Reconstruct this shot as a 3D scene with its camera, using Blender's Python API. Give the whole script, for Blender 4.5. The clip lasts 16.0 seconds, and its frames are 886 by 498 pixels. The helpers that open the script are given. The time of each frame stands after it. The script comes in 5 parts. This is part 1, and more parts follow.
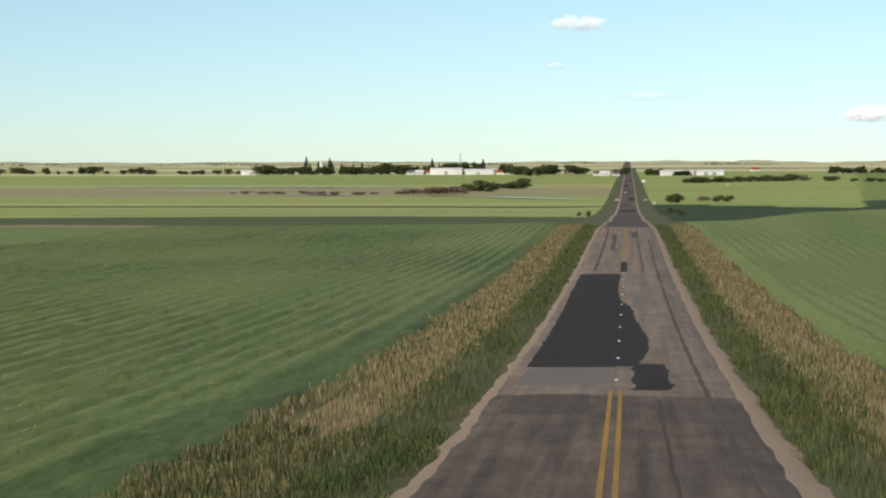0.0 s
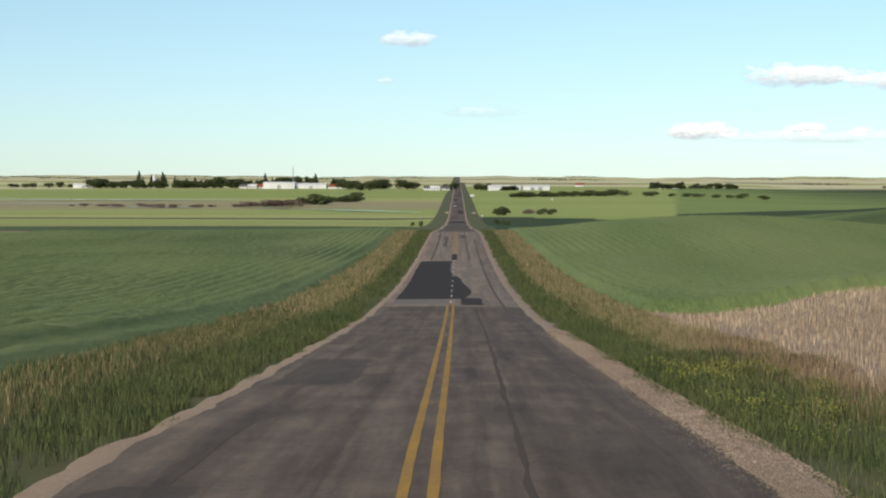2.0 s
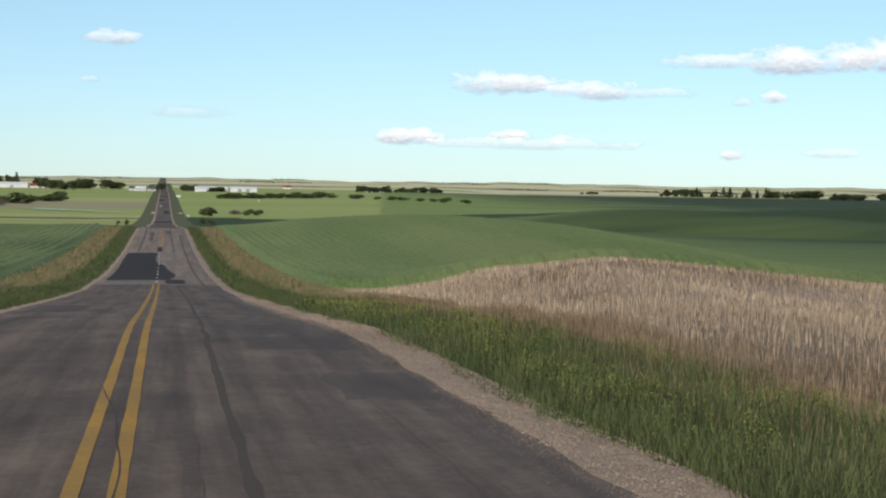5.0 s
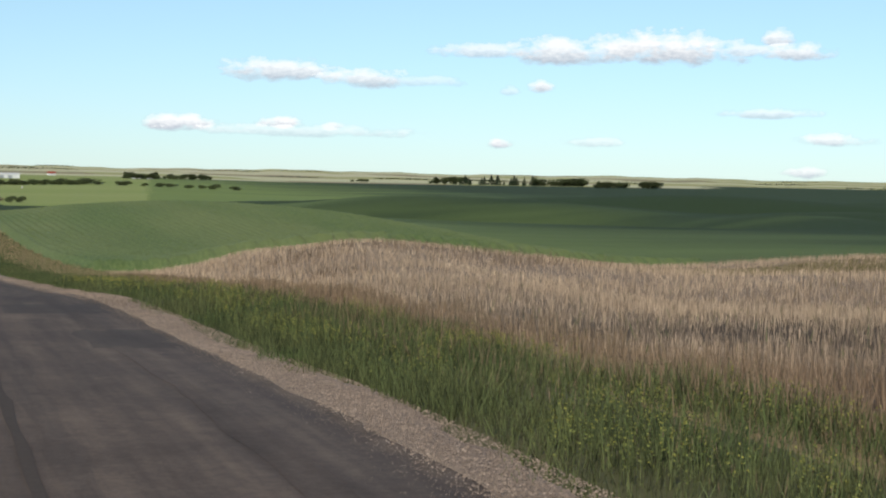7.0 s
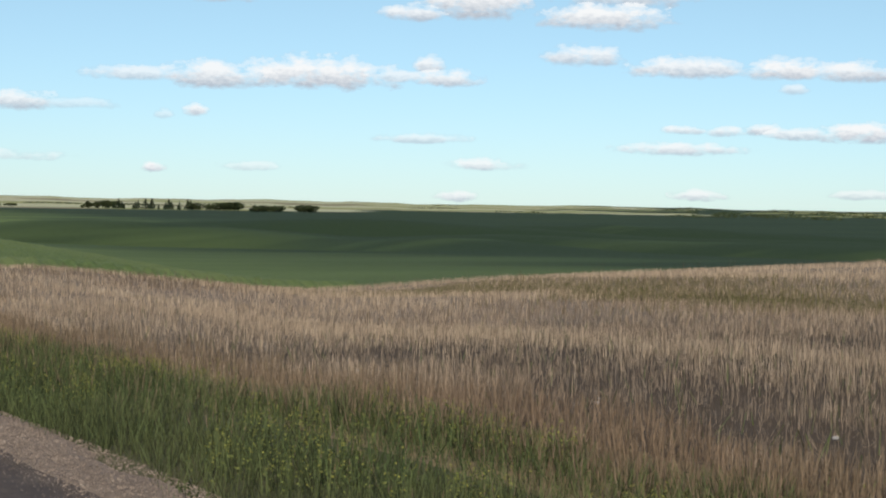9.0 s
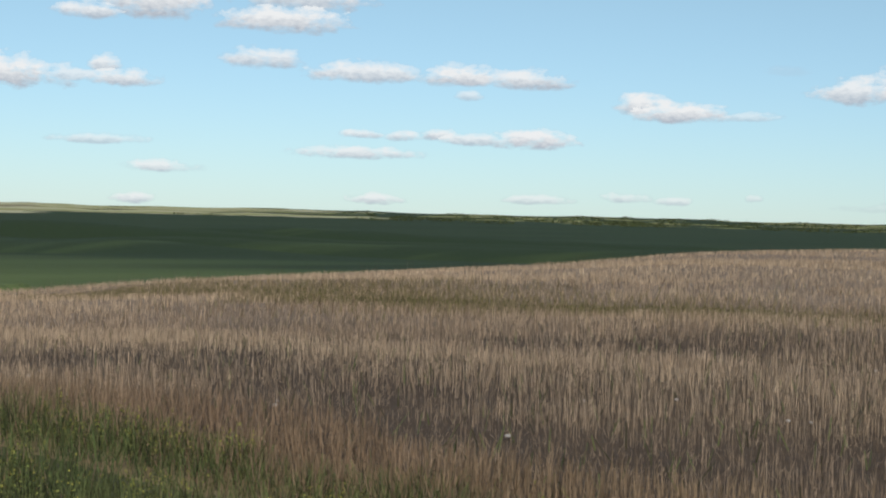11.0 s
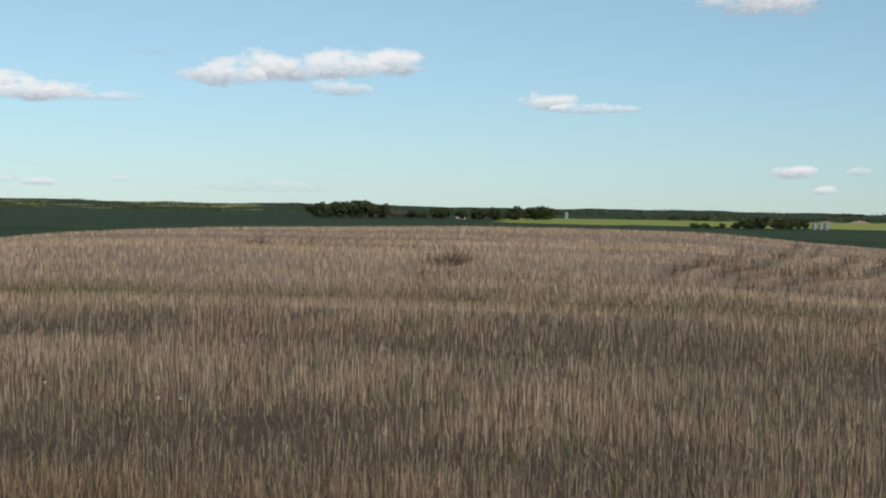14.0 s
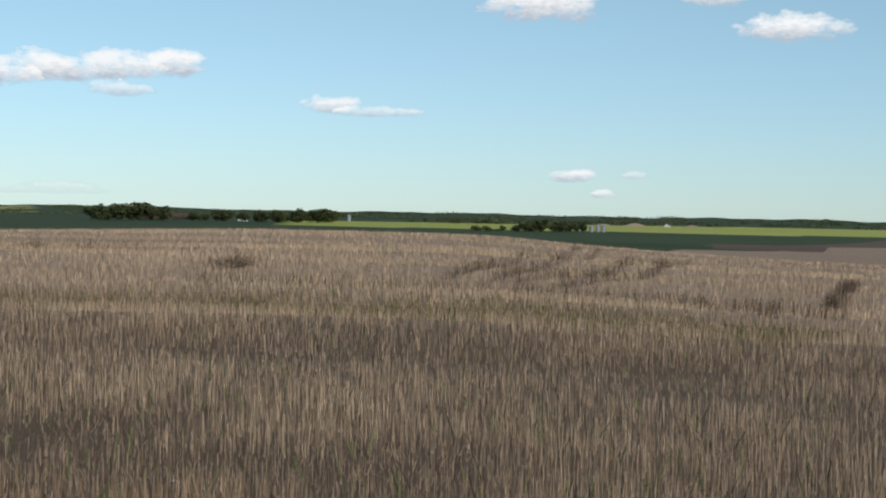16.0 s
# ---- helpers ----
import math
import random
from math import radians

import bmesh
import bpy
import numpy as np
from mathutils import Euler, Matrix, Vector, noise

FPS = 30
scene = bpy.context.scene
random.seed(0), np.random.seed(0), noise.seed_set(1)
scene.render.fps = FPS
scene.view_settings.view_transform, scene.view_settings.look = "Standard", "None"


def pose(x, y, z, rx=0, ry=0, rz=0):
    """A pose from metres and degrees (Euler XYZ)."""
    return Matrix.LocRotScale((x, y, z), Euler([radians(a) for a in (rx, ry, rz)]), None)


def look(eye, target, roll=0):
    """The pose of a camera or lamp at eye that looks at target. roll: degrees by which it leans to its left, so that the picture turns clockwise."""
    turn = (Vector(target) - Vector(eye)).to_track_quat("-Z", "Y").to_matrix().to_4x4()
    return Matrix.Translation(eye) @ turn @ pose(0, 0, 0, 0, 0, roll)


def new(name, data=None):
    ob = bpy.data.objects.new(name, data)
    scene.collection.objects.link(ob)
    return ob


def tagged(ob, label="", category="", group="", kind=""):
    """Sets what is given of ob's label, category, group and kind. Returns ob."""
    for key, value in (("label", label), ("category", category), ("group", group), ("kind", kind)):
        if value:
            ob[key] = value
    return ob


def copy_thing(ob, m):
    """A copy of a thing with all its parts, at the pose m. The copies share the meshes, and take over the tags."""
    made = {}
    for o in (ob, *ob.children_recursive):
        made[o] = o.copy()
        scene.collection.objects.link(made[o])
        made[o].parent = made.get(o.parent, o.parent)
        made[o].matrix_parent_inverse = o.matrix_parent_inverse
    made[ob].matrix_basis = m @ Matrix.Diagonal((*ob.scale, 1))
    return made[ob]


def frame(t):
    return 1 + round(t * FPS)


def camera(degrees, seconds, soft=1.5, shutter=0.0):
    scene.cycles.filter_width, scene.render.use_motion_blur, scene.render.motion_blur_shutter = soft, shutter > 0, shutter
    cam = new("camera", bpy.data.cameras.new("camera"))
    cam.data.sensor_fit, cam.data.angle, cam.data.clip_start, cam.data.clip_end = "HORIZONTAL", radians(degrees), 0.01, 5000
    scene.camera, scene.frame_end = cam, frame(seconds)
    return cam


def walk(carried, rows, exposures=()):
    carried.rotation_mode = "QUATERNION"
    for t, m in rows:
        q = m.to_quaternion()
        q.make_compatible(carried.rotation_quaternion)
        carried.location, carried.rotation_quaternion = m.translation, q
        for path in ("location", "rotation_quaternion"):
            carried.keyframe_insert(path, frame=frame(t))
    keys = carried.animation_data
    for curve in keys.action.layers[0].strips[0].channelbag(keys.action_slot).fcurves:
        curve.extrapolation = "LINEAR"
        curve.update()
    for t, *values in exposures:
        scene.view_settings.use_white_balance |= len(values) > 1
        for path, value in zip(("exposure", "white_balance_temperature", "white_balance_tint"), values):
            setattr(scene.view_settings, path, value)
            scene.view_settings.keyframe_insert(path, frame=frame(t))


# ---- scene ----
EXPOSURES = ((0, 0.12, 7150, 9), (1.5, 0.1, 7050, 9), (3, 0.05, 6650, 10), (5.5, -0.05, 6500, 10), (8, -0.08, 6500, 10), (9.2, -0.2, 6500, 10),
             (11.3, -0.33, 6500, 10), (12.5, -0.42, 6500, 10), (14, -0.33, 6500, 10), (16, -0.18, 6500, 10))

# ---------------------------------------------------------------- camera
# seconds, eye x, y, z, heading (clockwise from the road), tilt, lean
PATH = (
    (0.0, 0.4, 53, 2.9, -6.407, -3.007, -0.144),
    (0.5, 0.4, 41, 2.95, -5.041, -2.914, -0.321),
    (1.0, 0.4, 30, 2.95, -3.664, -2.772, 0.027),
    (1.5, 0.4, 21, 2.85, -2.094, -2.892, 0.054),
    (2.0, 0.4, 15.5, 2.6, -0.520, -2.495, 0.148),
    (2.5, 0.45, 12.2, 2.35, 0.971, -2.179, 0.572),
    (3.0, 0.5, 10, 2.2, 2.193, -2.200, 0.650),
    (5.3, 0.45, 2.2, 2.08, 10.750, -2.386, 1.170),
    (5.5, 0.45, 1.8, 2.07, 11.500, -2.474, 1.329),
    (6.0, 0.42, 0.8, 2.03, 13.350, -2.523, 1.363),
    (6.5, 0.4, 0.25, 1.99, 15.250, -2.505, 1.524),
    (7.0, 0.4, 0, 1.95, 17.504, -2.594, 1.149),
    (7.5, 0.4, 0, 1.95, 20.343, -2.665, 0.695),
    (8.0, 0.4, 0, 1.95, 23.444, -2.327, 1.099),
    (8.5, 0.4, 0, 1.95, 26.459, -1.810, 1.134),
    (9.0, 0.4, 0, 1.95, 29.342, -1.548, 1.082),
    (9.2, 0.4, 0, 1.95, 30.455, -1.465, 1.309),
    (11.3, 0.4, 0, 1.95, 42.075, -1.073, 1.509),
    (11.5, 0.4, 0, 1.95, 43.168, -0.934, 1.571),
    (12.0, 0.4, 0, 1.95, 45.955, -0.691, 1.610),
    (12.5, 0.4, 0, 1.95, 49.181, -0.717, 2.070),
    (13.0, 0.4, 0, 1.95, 53.483, -0.959, 1.247),
    (13.5, 0.4, 0, 1.95, 58.815, -1.265, 0.824),
    (14.0, 0.4, 0, 1.95, 62.075, -1.462, 1.037),
    (14.5, 0.4, 0, 1.95, 63.380, -1.428, 0.779),
    (15.0, 0.4, 0, 1.95, 65.342, -1.440, 0.572),
    (15.5, 0.4, 0, 1.95, 67.256, -1.376, 1.128),
    (16.0, 0.4, 0, 1.95, 69.583, -1.235, 1.124),
)


def sight(x, y, z, heading, tilt, lean):
    h, p = radians(heading), radians(tilt)
    way = Vector((math.sin(h) * math.cos(p), math.cos(h) * math.cos(p), math.sin(p)))
    eye = Vector((x, y, z))
    return look(eye, eye + way * 100, lean)


cam = camera(29.96, 16.0, soft=2.1)
walk(cam, [(t, sight(*row)) for t, *row in PATH], EXPOSURES)

# ---------------------------------------------------------------- daylight
SUN_AZ, SUN_EL = -150, 36          # clockwise from the road; from behind, over the left shoulder
world = bpy.data.worlds.new("world")
scene.world = world
world.use_nodes = True
wn, wl = world.node_tree.nodes, world.node_tree.links
sky = wn.new("ShaderNodeTexSky")
sky.sky_type, sky.sun_disc = "NISHITA", False
sky.sun_elevation, sky.sun_rotation = radians(SUN_EL), radians(SUN_AZ)
sky.air_density, sky.dust_density, sky.ozone_density = 1.0, 0.0, 2.0
wn["Background"].inputs["Strength"].default_value = 0.10

# fair-weather clouds: heading, height above the skyline, half width, half height (degrees), thickness
CLOUDS_NORTH = (
    (-2.49, 3.28, 0.26, 0.13, 0.3),
    (-1.74, 4.68, 0.79, 0.28, 0.7),
    (0.29, 2.32, 0.37, 0.13, 0.3),
    (0.77, 2.2, 0.98, 0.21, 0.25),
    (8.41, 1.51, 0.95, 0.34, 1.0),
    (11.72, 3.39, 1.52, 0.43, 0.9),
    (11.84, 1.6, 0.66, 0.27, 1.0),
    (12.35, 1.34, 3.07, 0.23, 0.45),
    (13.58, 1.52, 0.33, 0.18, 0.8),
    (14.63, 3.18, 1.22, 0.34, 0.85),
    (16.68, 3.14, 1.12, 0.2, 0.4),
    (18.56, 4.2, 1.17, 0.29, 0.7),
    (19.39, 1.05, 0.31, 0.22, 1.0),
    (19.71, 2.88, 0.29, 0.19, 0.4),
    (20.74, 3.01, 0.35, 0.28, 0.9),
    (21.33, 4.19, 1.42, 0.51, 0.95),
    (21.41, 6.98, 1.42, 0.3, 0.8),
)
CLOUDS_MIDDLE = (
    (22.66, 1.15, 0.83, 0.19, 0.45),
    (24.79, 4.29, 2.3, 0.59, 1.0),
    (27.64, 4.32, 0.93, 0.25, 0.7),
    (28.19, 6.49, 0.83, 0.31, 0.9),
    (28.58, 2.23, 1.06, 0.2, 0.6),
    (28.61, 2.24, 1.27, 0.19, 0.5),
    (28.76, 4.71, 0.44, 0.34, 0.9),
    (29.44, 4.27, 1.04, 0.31, 0.9),
    (29.79, 0.26, 0.46, 0.22, 0.7),
    (29.8, 0.25, 0.51, 0.23, 0.8),
    (30.25, 6.87, 1.35, 0.75, 1.0),
    (30.65, 1.36, 0.81, 0.26, 0.8),
    (30.67, 1.33, 0.98, 0.22, 0.5),
    (34.06, 5.1, 1.08, 0.38, 0.85),
    (34.7, 6.41, 1.71, 0.5, 1.0),
    (35.29, 7.22, 1.94, 0.65, 0.9),
    (37.2, 1.99, 1.71, 0.24, 0.85),
)
CLOUDS_EAST = (
    (37.53, 2.65, 0.54, 0.17, 0.8),
    (37.72, 4.72, 1.61, 0.41, 0.9),
    (38.1, 0.41, 0.73, 0.23, 0.8),
    (38.97, 2.61, 0.47, 0.19, 0.8),
    (40.18, 2.69, 0.47, 0.22, 0.9),
    (40.89, 4.66, 1.27, 0.4, 1.0),
    (41.18, 4.06, 0.37, 0.21, 0.6),
    (41.54, 2.54, 1.03, 0.24, 0.8),
    (43.16, 4.61, 1.32, 0.36, 0.95),
    (43.35, 2.57, 1.08, 0.41, 1.0),
    (43.54, 0.53, 1.03, 0.18, 0.6),
    (43.6, 0.56, 0.88, 0.17, 0.5),
    (46.65, 0.66, 0.68, 0.2, 0.6),
    (47.28, 3.81, 0.78, 0.44, 1.0),
    (48.26, 0.59, 0.46, 0.17, 0.6),
    (48.46, 3.57, 1.27, 0.39, 1.0),
    (50.9, 3.51, 0.78, 0.19, 0.5),
)
CLOUDS_FAR_EAST = (
    (50.99, 0.75, 0.25, 0.15, 0.5),
    (51.97, 5.07, 0.64, 0.18, 0.15),
    (54.36, 4.34, 1.1, 0.5, 0.9),
    (55.86, 0.5, 1.76, 0.15, 0.2),
    (55.96, 4.58, 1.42, 0.54, 1.0),
    (56.47, 0.6, 0.98, 0.2, 0.25),
    (58.31, 4.67, 1.27, 0.57, 0.95),
    (58.57, 3.98, 0.93, 0.29, 0.6),
    (60.24, 4.84, 0.83, 0.51, 1.0),
    (65.67, 3.59, 0.78, 0.33, 0.9),
    (67.09, 3.43, 1.12, 0.2, 0.6),
    (72.89, 7.16, 1.61, 0.78, 1.0),
    (74.1, 1.35, 0.66, 0.27, 0.9),
    (75.07, 0.75, 0.31, 0.16, 0.8),
    (76.21, 1.4, 0.41, 0.15, 0.4),
    (78.71, 7.5, 0.84, 0.49, 0.9),
    (81.3, 6.39, 1.35, 0.51, 1.0),
)


def node(tree, kind, op=None, **values):
    n = tree.nodes.new(kind)
    if op:
        n.operation = op
    for key, v in values.items():
        n.inputs[int(key[1:])].default_value = v
    return n


def cloud_group():
    """One cloud in the sky's angles: a ragged, flat-bottomed heap. Gives its cover and how high in the heap a point lies."""
    g = bpy.data.node_groups.new("cloud", "ShaderNodeTree")
    for s in ("heading", "height", "ragged", "at", "up", "wide", "tall", "thick"):
        g.interface.new_socket(s, in_out="INPUT", socket_type="NodeSocketFloat")
    for s in ("cover", "top"):
        g.interface.new_socket(s, in_out="OUTPUT", socket_type="NodeSocketFloat")
    i, o, l = g.nodes.new("NodeGroupInput").outputs, g.nodes.new("NodeGroupOutput").inputs, g.links

    def calc(op, a, b, clamp=False):
        n = g.nodes.new("ShaderNodeMath")
        n.operation, n.use_clamp = op, clamp
        for k, v in enumerate((a, b)):
            if isinstance(v, (int, float)):
                n.inputs[k].default_value = v
            else:
                l.new(v, n.inputs[k])
        return n.outputs[0]

    u = calc("DIVIDE", calc("SUBTRACT", i[0], i[3]), i[5])
    v = calc("DIVIDE", calc("SUBTRACT", i[1], i[4]), i[6])
    low = calc("MULTIPLY", calc("MINIMUM", v, 0), 1.6)
    high = calc("MAXIMUM", v, 0)
    vv = calc("ADD", calc("MULTIPLY", low, low), calc("MULTIPLY", high, high))
    d = calc("ADD", calc("MULTIPLY", u, u), vv)
    body = calc("SUBTRACT", 1.22, d)
    body = calc("ADD", body, i[2])
    cover = calc("MULTIPLY", calc("MULTIPLY", body, 1.15, True), i[7])
    l.new(cover, o[0])
    l.new(calc("MULTIPLY", calc("MULTIPLY", calc("ADD", v, 1.05), 0.5, True), calc("MULTIPLY", cover, 3.5, True)), o[1])
    return g


def paint_sky():
    t = world.node_tree
    co = t.nodes.new("ShaderNodeTexCoord")
    sep = t.nodes.new("ShaderNodeSeparateXYZ")
    wl.new(co.outputs["Generated"], sep.inputs[0])
    az, el = node(t, "ShaderNodeMath", "ARCTAN2"), node(t, "ShaderNodeMath", "ARCSINE")
    wl.new(sep.outputs[0], az.inputs[0])
    wl.new(sep.outputs[1], az.inputs[1])
    wl.new(sep.outputs[2], el.inputs[0])
    azd, eld = node(t, "ShaderNodeMath", "DEGREES"), node(t, "ShaderNodeMath", "DEGREES")
    wl.new(az.outputs[0], azd.inputs[0])
    wl.new(el.outputs[0], eld.inputs[0])
    comb = t.nodes.new("ShaderNodeCombineXYZ")
    wl.new(azd.outputs[0], comb.inputs[0])
    tall = node(t, "ShaderNodeMath", "MULTIPLY", i1=2.0)
    wl.new(eld.outputs[0], tall.inputs[0])
    wl.new(tall.outputs[0], comb.inputs[1])
    ns = []
    for scale, detail in ((1.1, 7.0), (3.2, 5.0)):
        n = t.nodes.new("ShaderNodeTexNoise")
        n.inputs["Scale"].default_value, n.inputs["Detail"].default_value, n.inputs["Roughness"].default_value = scale, detail, 0.62
        wl.new(comb.outputs[0], n.inputs["Vector"])
        ns.append(n.outputs[0])
    rag = node(t, "ShaderNodeMath", "MULTIPLY_ADD", i1=3.3, i2=-1.8)
    wl.new(ns[0], rag.inputs[0])
    g, cover, top = cloud_group(), None, None
    for c in CLOUDS_NORTH + CLOUDS_MIDDLE + CLOUDS_EAST + CLOUDS_FAR_EAST:
        n = t.nodes.new("ShaderNodeGroup")
        n.node_tree = g
        wl.new(azd.outputs[0], n.inputs[0])
        wl.new(eld.outputs[0], n.inputs[1])
        wl.new(rag.outputs[0], n.inputs[2])
        for k, v in enumerate(c):
            n.inputs[3 + k].default_value = v * (1.42 if k == 2 else 1.24 if k == 3 else 1)
        if cover is None:
            cover, top = n.outputs[0], n.outputs[1]
        else:
            a, b = node(t, "ShaderNodeMath", "MAXIMUM"), node(t, "ShaderNodeMath", "MAXIMUM")
            wl.new(cover, a.inputs[0]), wl.new(n.outputs[0], a.inputs[1])
            wl.new(top, b.inputs[0]), wl.new(n.outputs[1], b.inputs[1])
            cover, top = a.outputs[0], b.outputs[0]
    # white crowns over grey, level bases
    lit = node(t, "ShaderNodeMath", "MULTIPLY_ADD", i1=0.55, i2=0.0)
    wl.new(ns[1], lit.inputs[0])
    wl.new(top, lit.inputs[2])
    ramp = t.nodes.new("ShaderNodeValToRGB")
    e = ramp.color_ramp.elements
    e[0].position, e[0].color = 0.58, (*CLOUD_BASE, 1)
    e[1].position, e[1].color = 0.98, (*CLOUD_TOP, 1)
    wl.new(lit.outputs[0], ramp.inputs[0])
    mix = t.nodes.new("ShaderNodeMix")
    mix.data_type = "RGBA"
    wl.new(cover, mix.inputs[0])
    tint = t.nodes.new("ShaderNodeMix")
    tint.data_type, tint.blend_type = "RGBA", "MULTIPLY"
    tint.inputs[0].default_value = 1.0
    air = t.nodes.new("ShaderNodeValToRGB")
    air.color_ramp.elements[0].position, air.color_ramp.elements[0].color = 0.0, (*SKY_LOW, 1)
    air.color_ramp.elements[1].position, air.color_ramp.elements[1].color = 1.0, (1, 1, 1, 1)
    mid = air.color_ramp.elements.new(0.4)
    mid.color = (*SKY_MID, 1)
    share = node(t, "ShaderNodeMath", "DIVIDE", i1=20.0)
    wl.new(eld.outputs[0], share.inputs[0])
    wl.new(share.outputs[0], air.inputs[0])
    wl.new(air.outputs[0], tint.inputs[7])
    wl.new(sky.outputs[0], tint.inputs[6])
    wl.new(tint.outputs[2], mix.inputs[6])
    wl.new(ramp.outputs[0], mix.inputs[7])
    wl.new(mix.outputs[2], wn["Background"].inputs["Color"])


# moist summer air: paler and cooler low down than the clear model
SKY_LOW, SKY_MID = (0.625, 0.88, 1.28), (1.0, 1.12, 1.14)
CLOUD_BASE, CLOUD_TOP = (5.4, 6.1, 7.0), (10.5, 10.7, 10.8)
paint_sky()
sun_data = bpy.data.lights.new("sun", "SUN")
sun_data.energy, sun_data.angle, sun_data.color = 3.6, radians(0.6), (1.0, 0.92, 0.8)
sun = new("sun", sun_data)
sa, se = radians(SUN_AZ), radians(SUN_EL)
sun.matrix_world = look((0, 0, 60), (-math.sin(sa) * math.cos(se), -math.cos(sa) * math.cos(se), 60 - math.sin(se)))

# ---------------------------------------------------------------- materials
def mat(name, a, b, scale=1.0, rough=0.85, bump=0.3, c=None, fine=12.0, far=0.03, stretch=(1, 1, 1), metal=0.0, vary=0.0):
    """A surface of colours a and b mixed by a fine grain, with colour c (or a darker b) in large patches. scale: grains a metre."""
    m = bpy.data.materials.new(name)
    m.use_nodes = True
    n, l = m.node_tree.nodes, m.node_tree.links
    p = n["Principled BSDF"]
    p.inputs["Roughness"].default_value, p.inputs["Metallic"].default_value = rough, metal
    p.inputs["Specular IOR Level"].default_value = 0.25
    geo = n.new("ShaderNodeNewGeometry")
    sc = n.new("ShaderNodeVectorMath")
    sc.operation = "MULTIPLY"
    sc.inputs[1].default_value = stretch
    l.new(geo.outputs["Position"], sc.inputs[0])
    g1, g2 = n.new("ShaderNodeTexNoise"), n.new("ShaderNodeTexNoise")
    g1.inputs["Scale"].default_value, g1.inputs["Detail"].default_value, g1.inputs["Roughness"].default_value = scale * fine, 6, 0.7
    g2.inputs["Scale"].default_value, g2.inputs["Detail"].default_value = scale * far * fine, 5
    l.new(sc.outputs[0], g1.inputs["Vector"])
    l.new(sc.outputs[0], g2.inputs["Vector"])
    r1, r2 = n.new("ShaderNodeMapRange"), n.new("ShaderNodeMapRange")
    for r in (r1, r2):
        r.inputs["From Min"].default_value, r.inputs["From Max"].default_value = 0.35, 0.65
    l.new(g1.outputs[0], r1.inputs["Value"])
    l.new(g2.outputs[0], r2.inputs["Value"])
    m1, m2 = n.new("ShaderNodeMix"), n.new("ShaderNodeMix")
    m1.data_type = m2.data_type = "RGBA"
    m1.inputs[6].default_value, m1.inputs[7].default_value = (*a, 1), (*b, 1)
    l.new(r1.outputs[0], m1.inputs[0])
    l.new(m1.outputs[2], m2.inputs[6])
    m2.inputs[7].default_value = (*(c or [v * 0.7 for v in b]), 1)
    half = n.new("ShaderNodeMath")
    half.operation = "MULTIPLY"
    half.inputs[1].default_value = 0.6
    l.new(r2.outputs[0], half.inputs[0])
    l.new(half.outputs[0], m2.inputs[0])
    out = m2.outputs[2]
    if vary:
        hsv, rng = n.new("ShaderNodeHueSaturation"), n.new("ShaderNodeMapRange")
        rng.inputs["To Min"].default_value, rng.inputs["To Max"].default_value = 1 - vary, 1 + vary
        l.new(geo.outputs["Random Per Island"], rng.inputs["Value"])
        l.new(rng.outputs[0], hsv.inputs["Value"])
        l.new(out, hsv.inputs["Color"])
        out = hsv.outputs[0]
    l.new(out, p.inputs["Base Color"])
    if bump:
        bp = n.new("ShaderNodeBump")
        bp.inputs["Strength"].default_value, bp.inputs["Distance"].default_value = bump, 0.5 / (scale * fine)
        l.new(g1.outputs[0], bp.inputs["Height"])
        l.new(bp.outputs[0], p.inputs["Normal"])
    return m


TURF = mat("verge_turf", (0.085, 0.10, 0.035), (0.045, 0.058, 0.02), 1, c=(0.145, 0.12, 0.055), fine=9)
DRY = mat("dry_grass_ground", (0.32, 0.23, 0.12), (0.20, 0.16, 0.075), 1, c=(0.27, 0.20, 0.10), fine=4)
CROP = mat("crop", (0.15, 0.20, 0.06), (0.105, 0.155, 0.042), 0.5, c=(0.165, 0.21, 0.07), fine=4, far=0.02)
# crop with cloud shadow put into its base colour
CROP_SHADED = mat("cloud_shadow_crop", (0.032, 0.054, 0.014), (0.021, 0.038, 0.010), 0.3, c=(0.045, 0.068, 0.018), fine=3, far=0.01, stretch=(0.25, 1, 1))
# far yellow-green fields, their colour paled to stand for distance haze
CROP_YELLOW = mat("hazy_yellow_crop", (0.56, 0.54, 0.32), (0.46, 0.46, 0.25), 0.2, c=(0.58, 0.52, 0.34), fine=2, far=0.01, stretch=(0.2, 1, 1))
GRAVEL = mat("gravel", (0.40, 0.30, 0.215), (0.21, 0.155, 0.112), 1, c=(0.29, 0.215, 0.152), fine=22, bump=0.8)
PATCH = mat("fresh_asphalt", (0.027, 0.020, 0.018), (0.017, 0.0135, 0.0125), 1, c=(0.038, 0.028, 0.024), fine=30, far=0.02, bump=0.15, rough=0.97)
PAINT = mat("yellow_road_paint", (0.42, 0.235, 0.035), (0.30, 0.17, 0.035), 1, c=(0.2, 0.13, 0.05), fine=9, far=0.05, bump=0.05)
WATER = mat("marsh_water", (0.10, 0.13, 0.16), (0.08, 0.11, 0.13), 0.05, rough=0.12, bump=0)
MARSH = mat("marsh_reeds", (0.33, 0.30, 0.15), (0.22, 0.22, 0.10), 0.2, c=(0.33, 0.26, 0.17), fine=2, far=0.01, stretch=(0.15, 1, 1))
PASTURE = mat("pasture", (0.36, 0.37, 0.135), (0.27, 0.295, 0.095), 0.2, c=(0.40, 0.35, 0.16), fine=2, far=0.01, stretch=(0.25, 1, 1))
PALE = mat("pale_concrete", (0.17, 0.145, 0.125), (0.13, 0.115, 0.1), 1, c=(0.15, 0.13, 0.115), fine=20, bump=0.1)
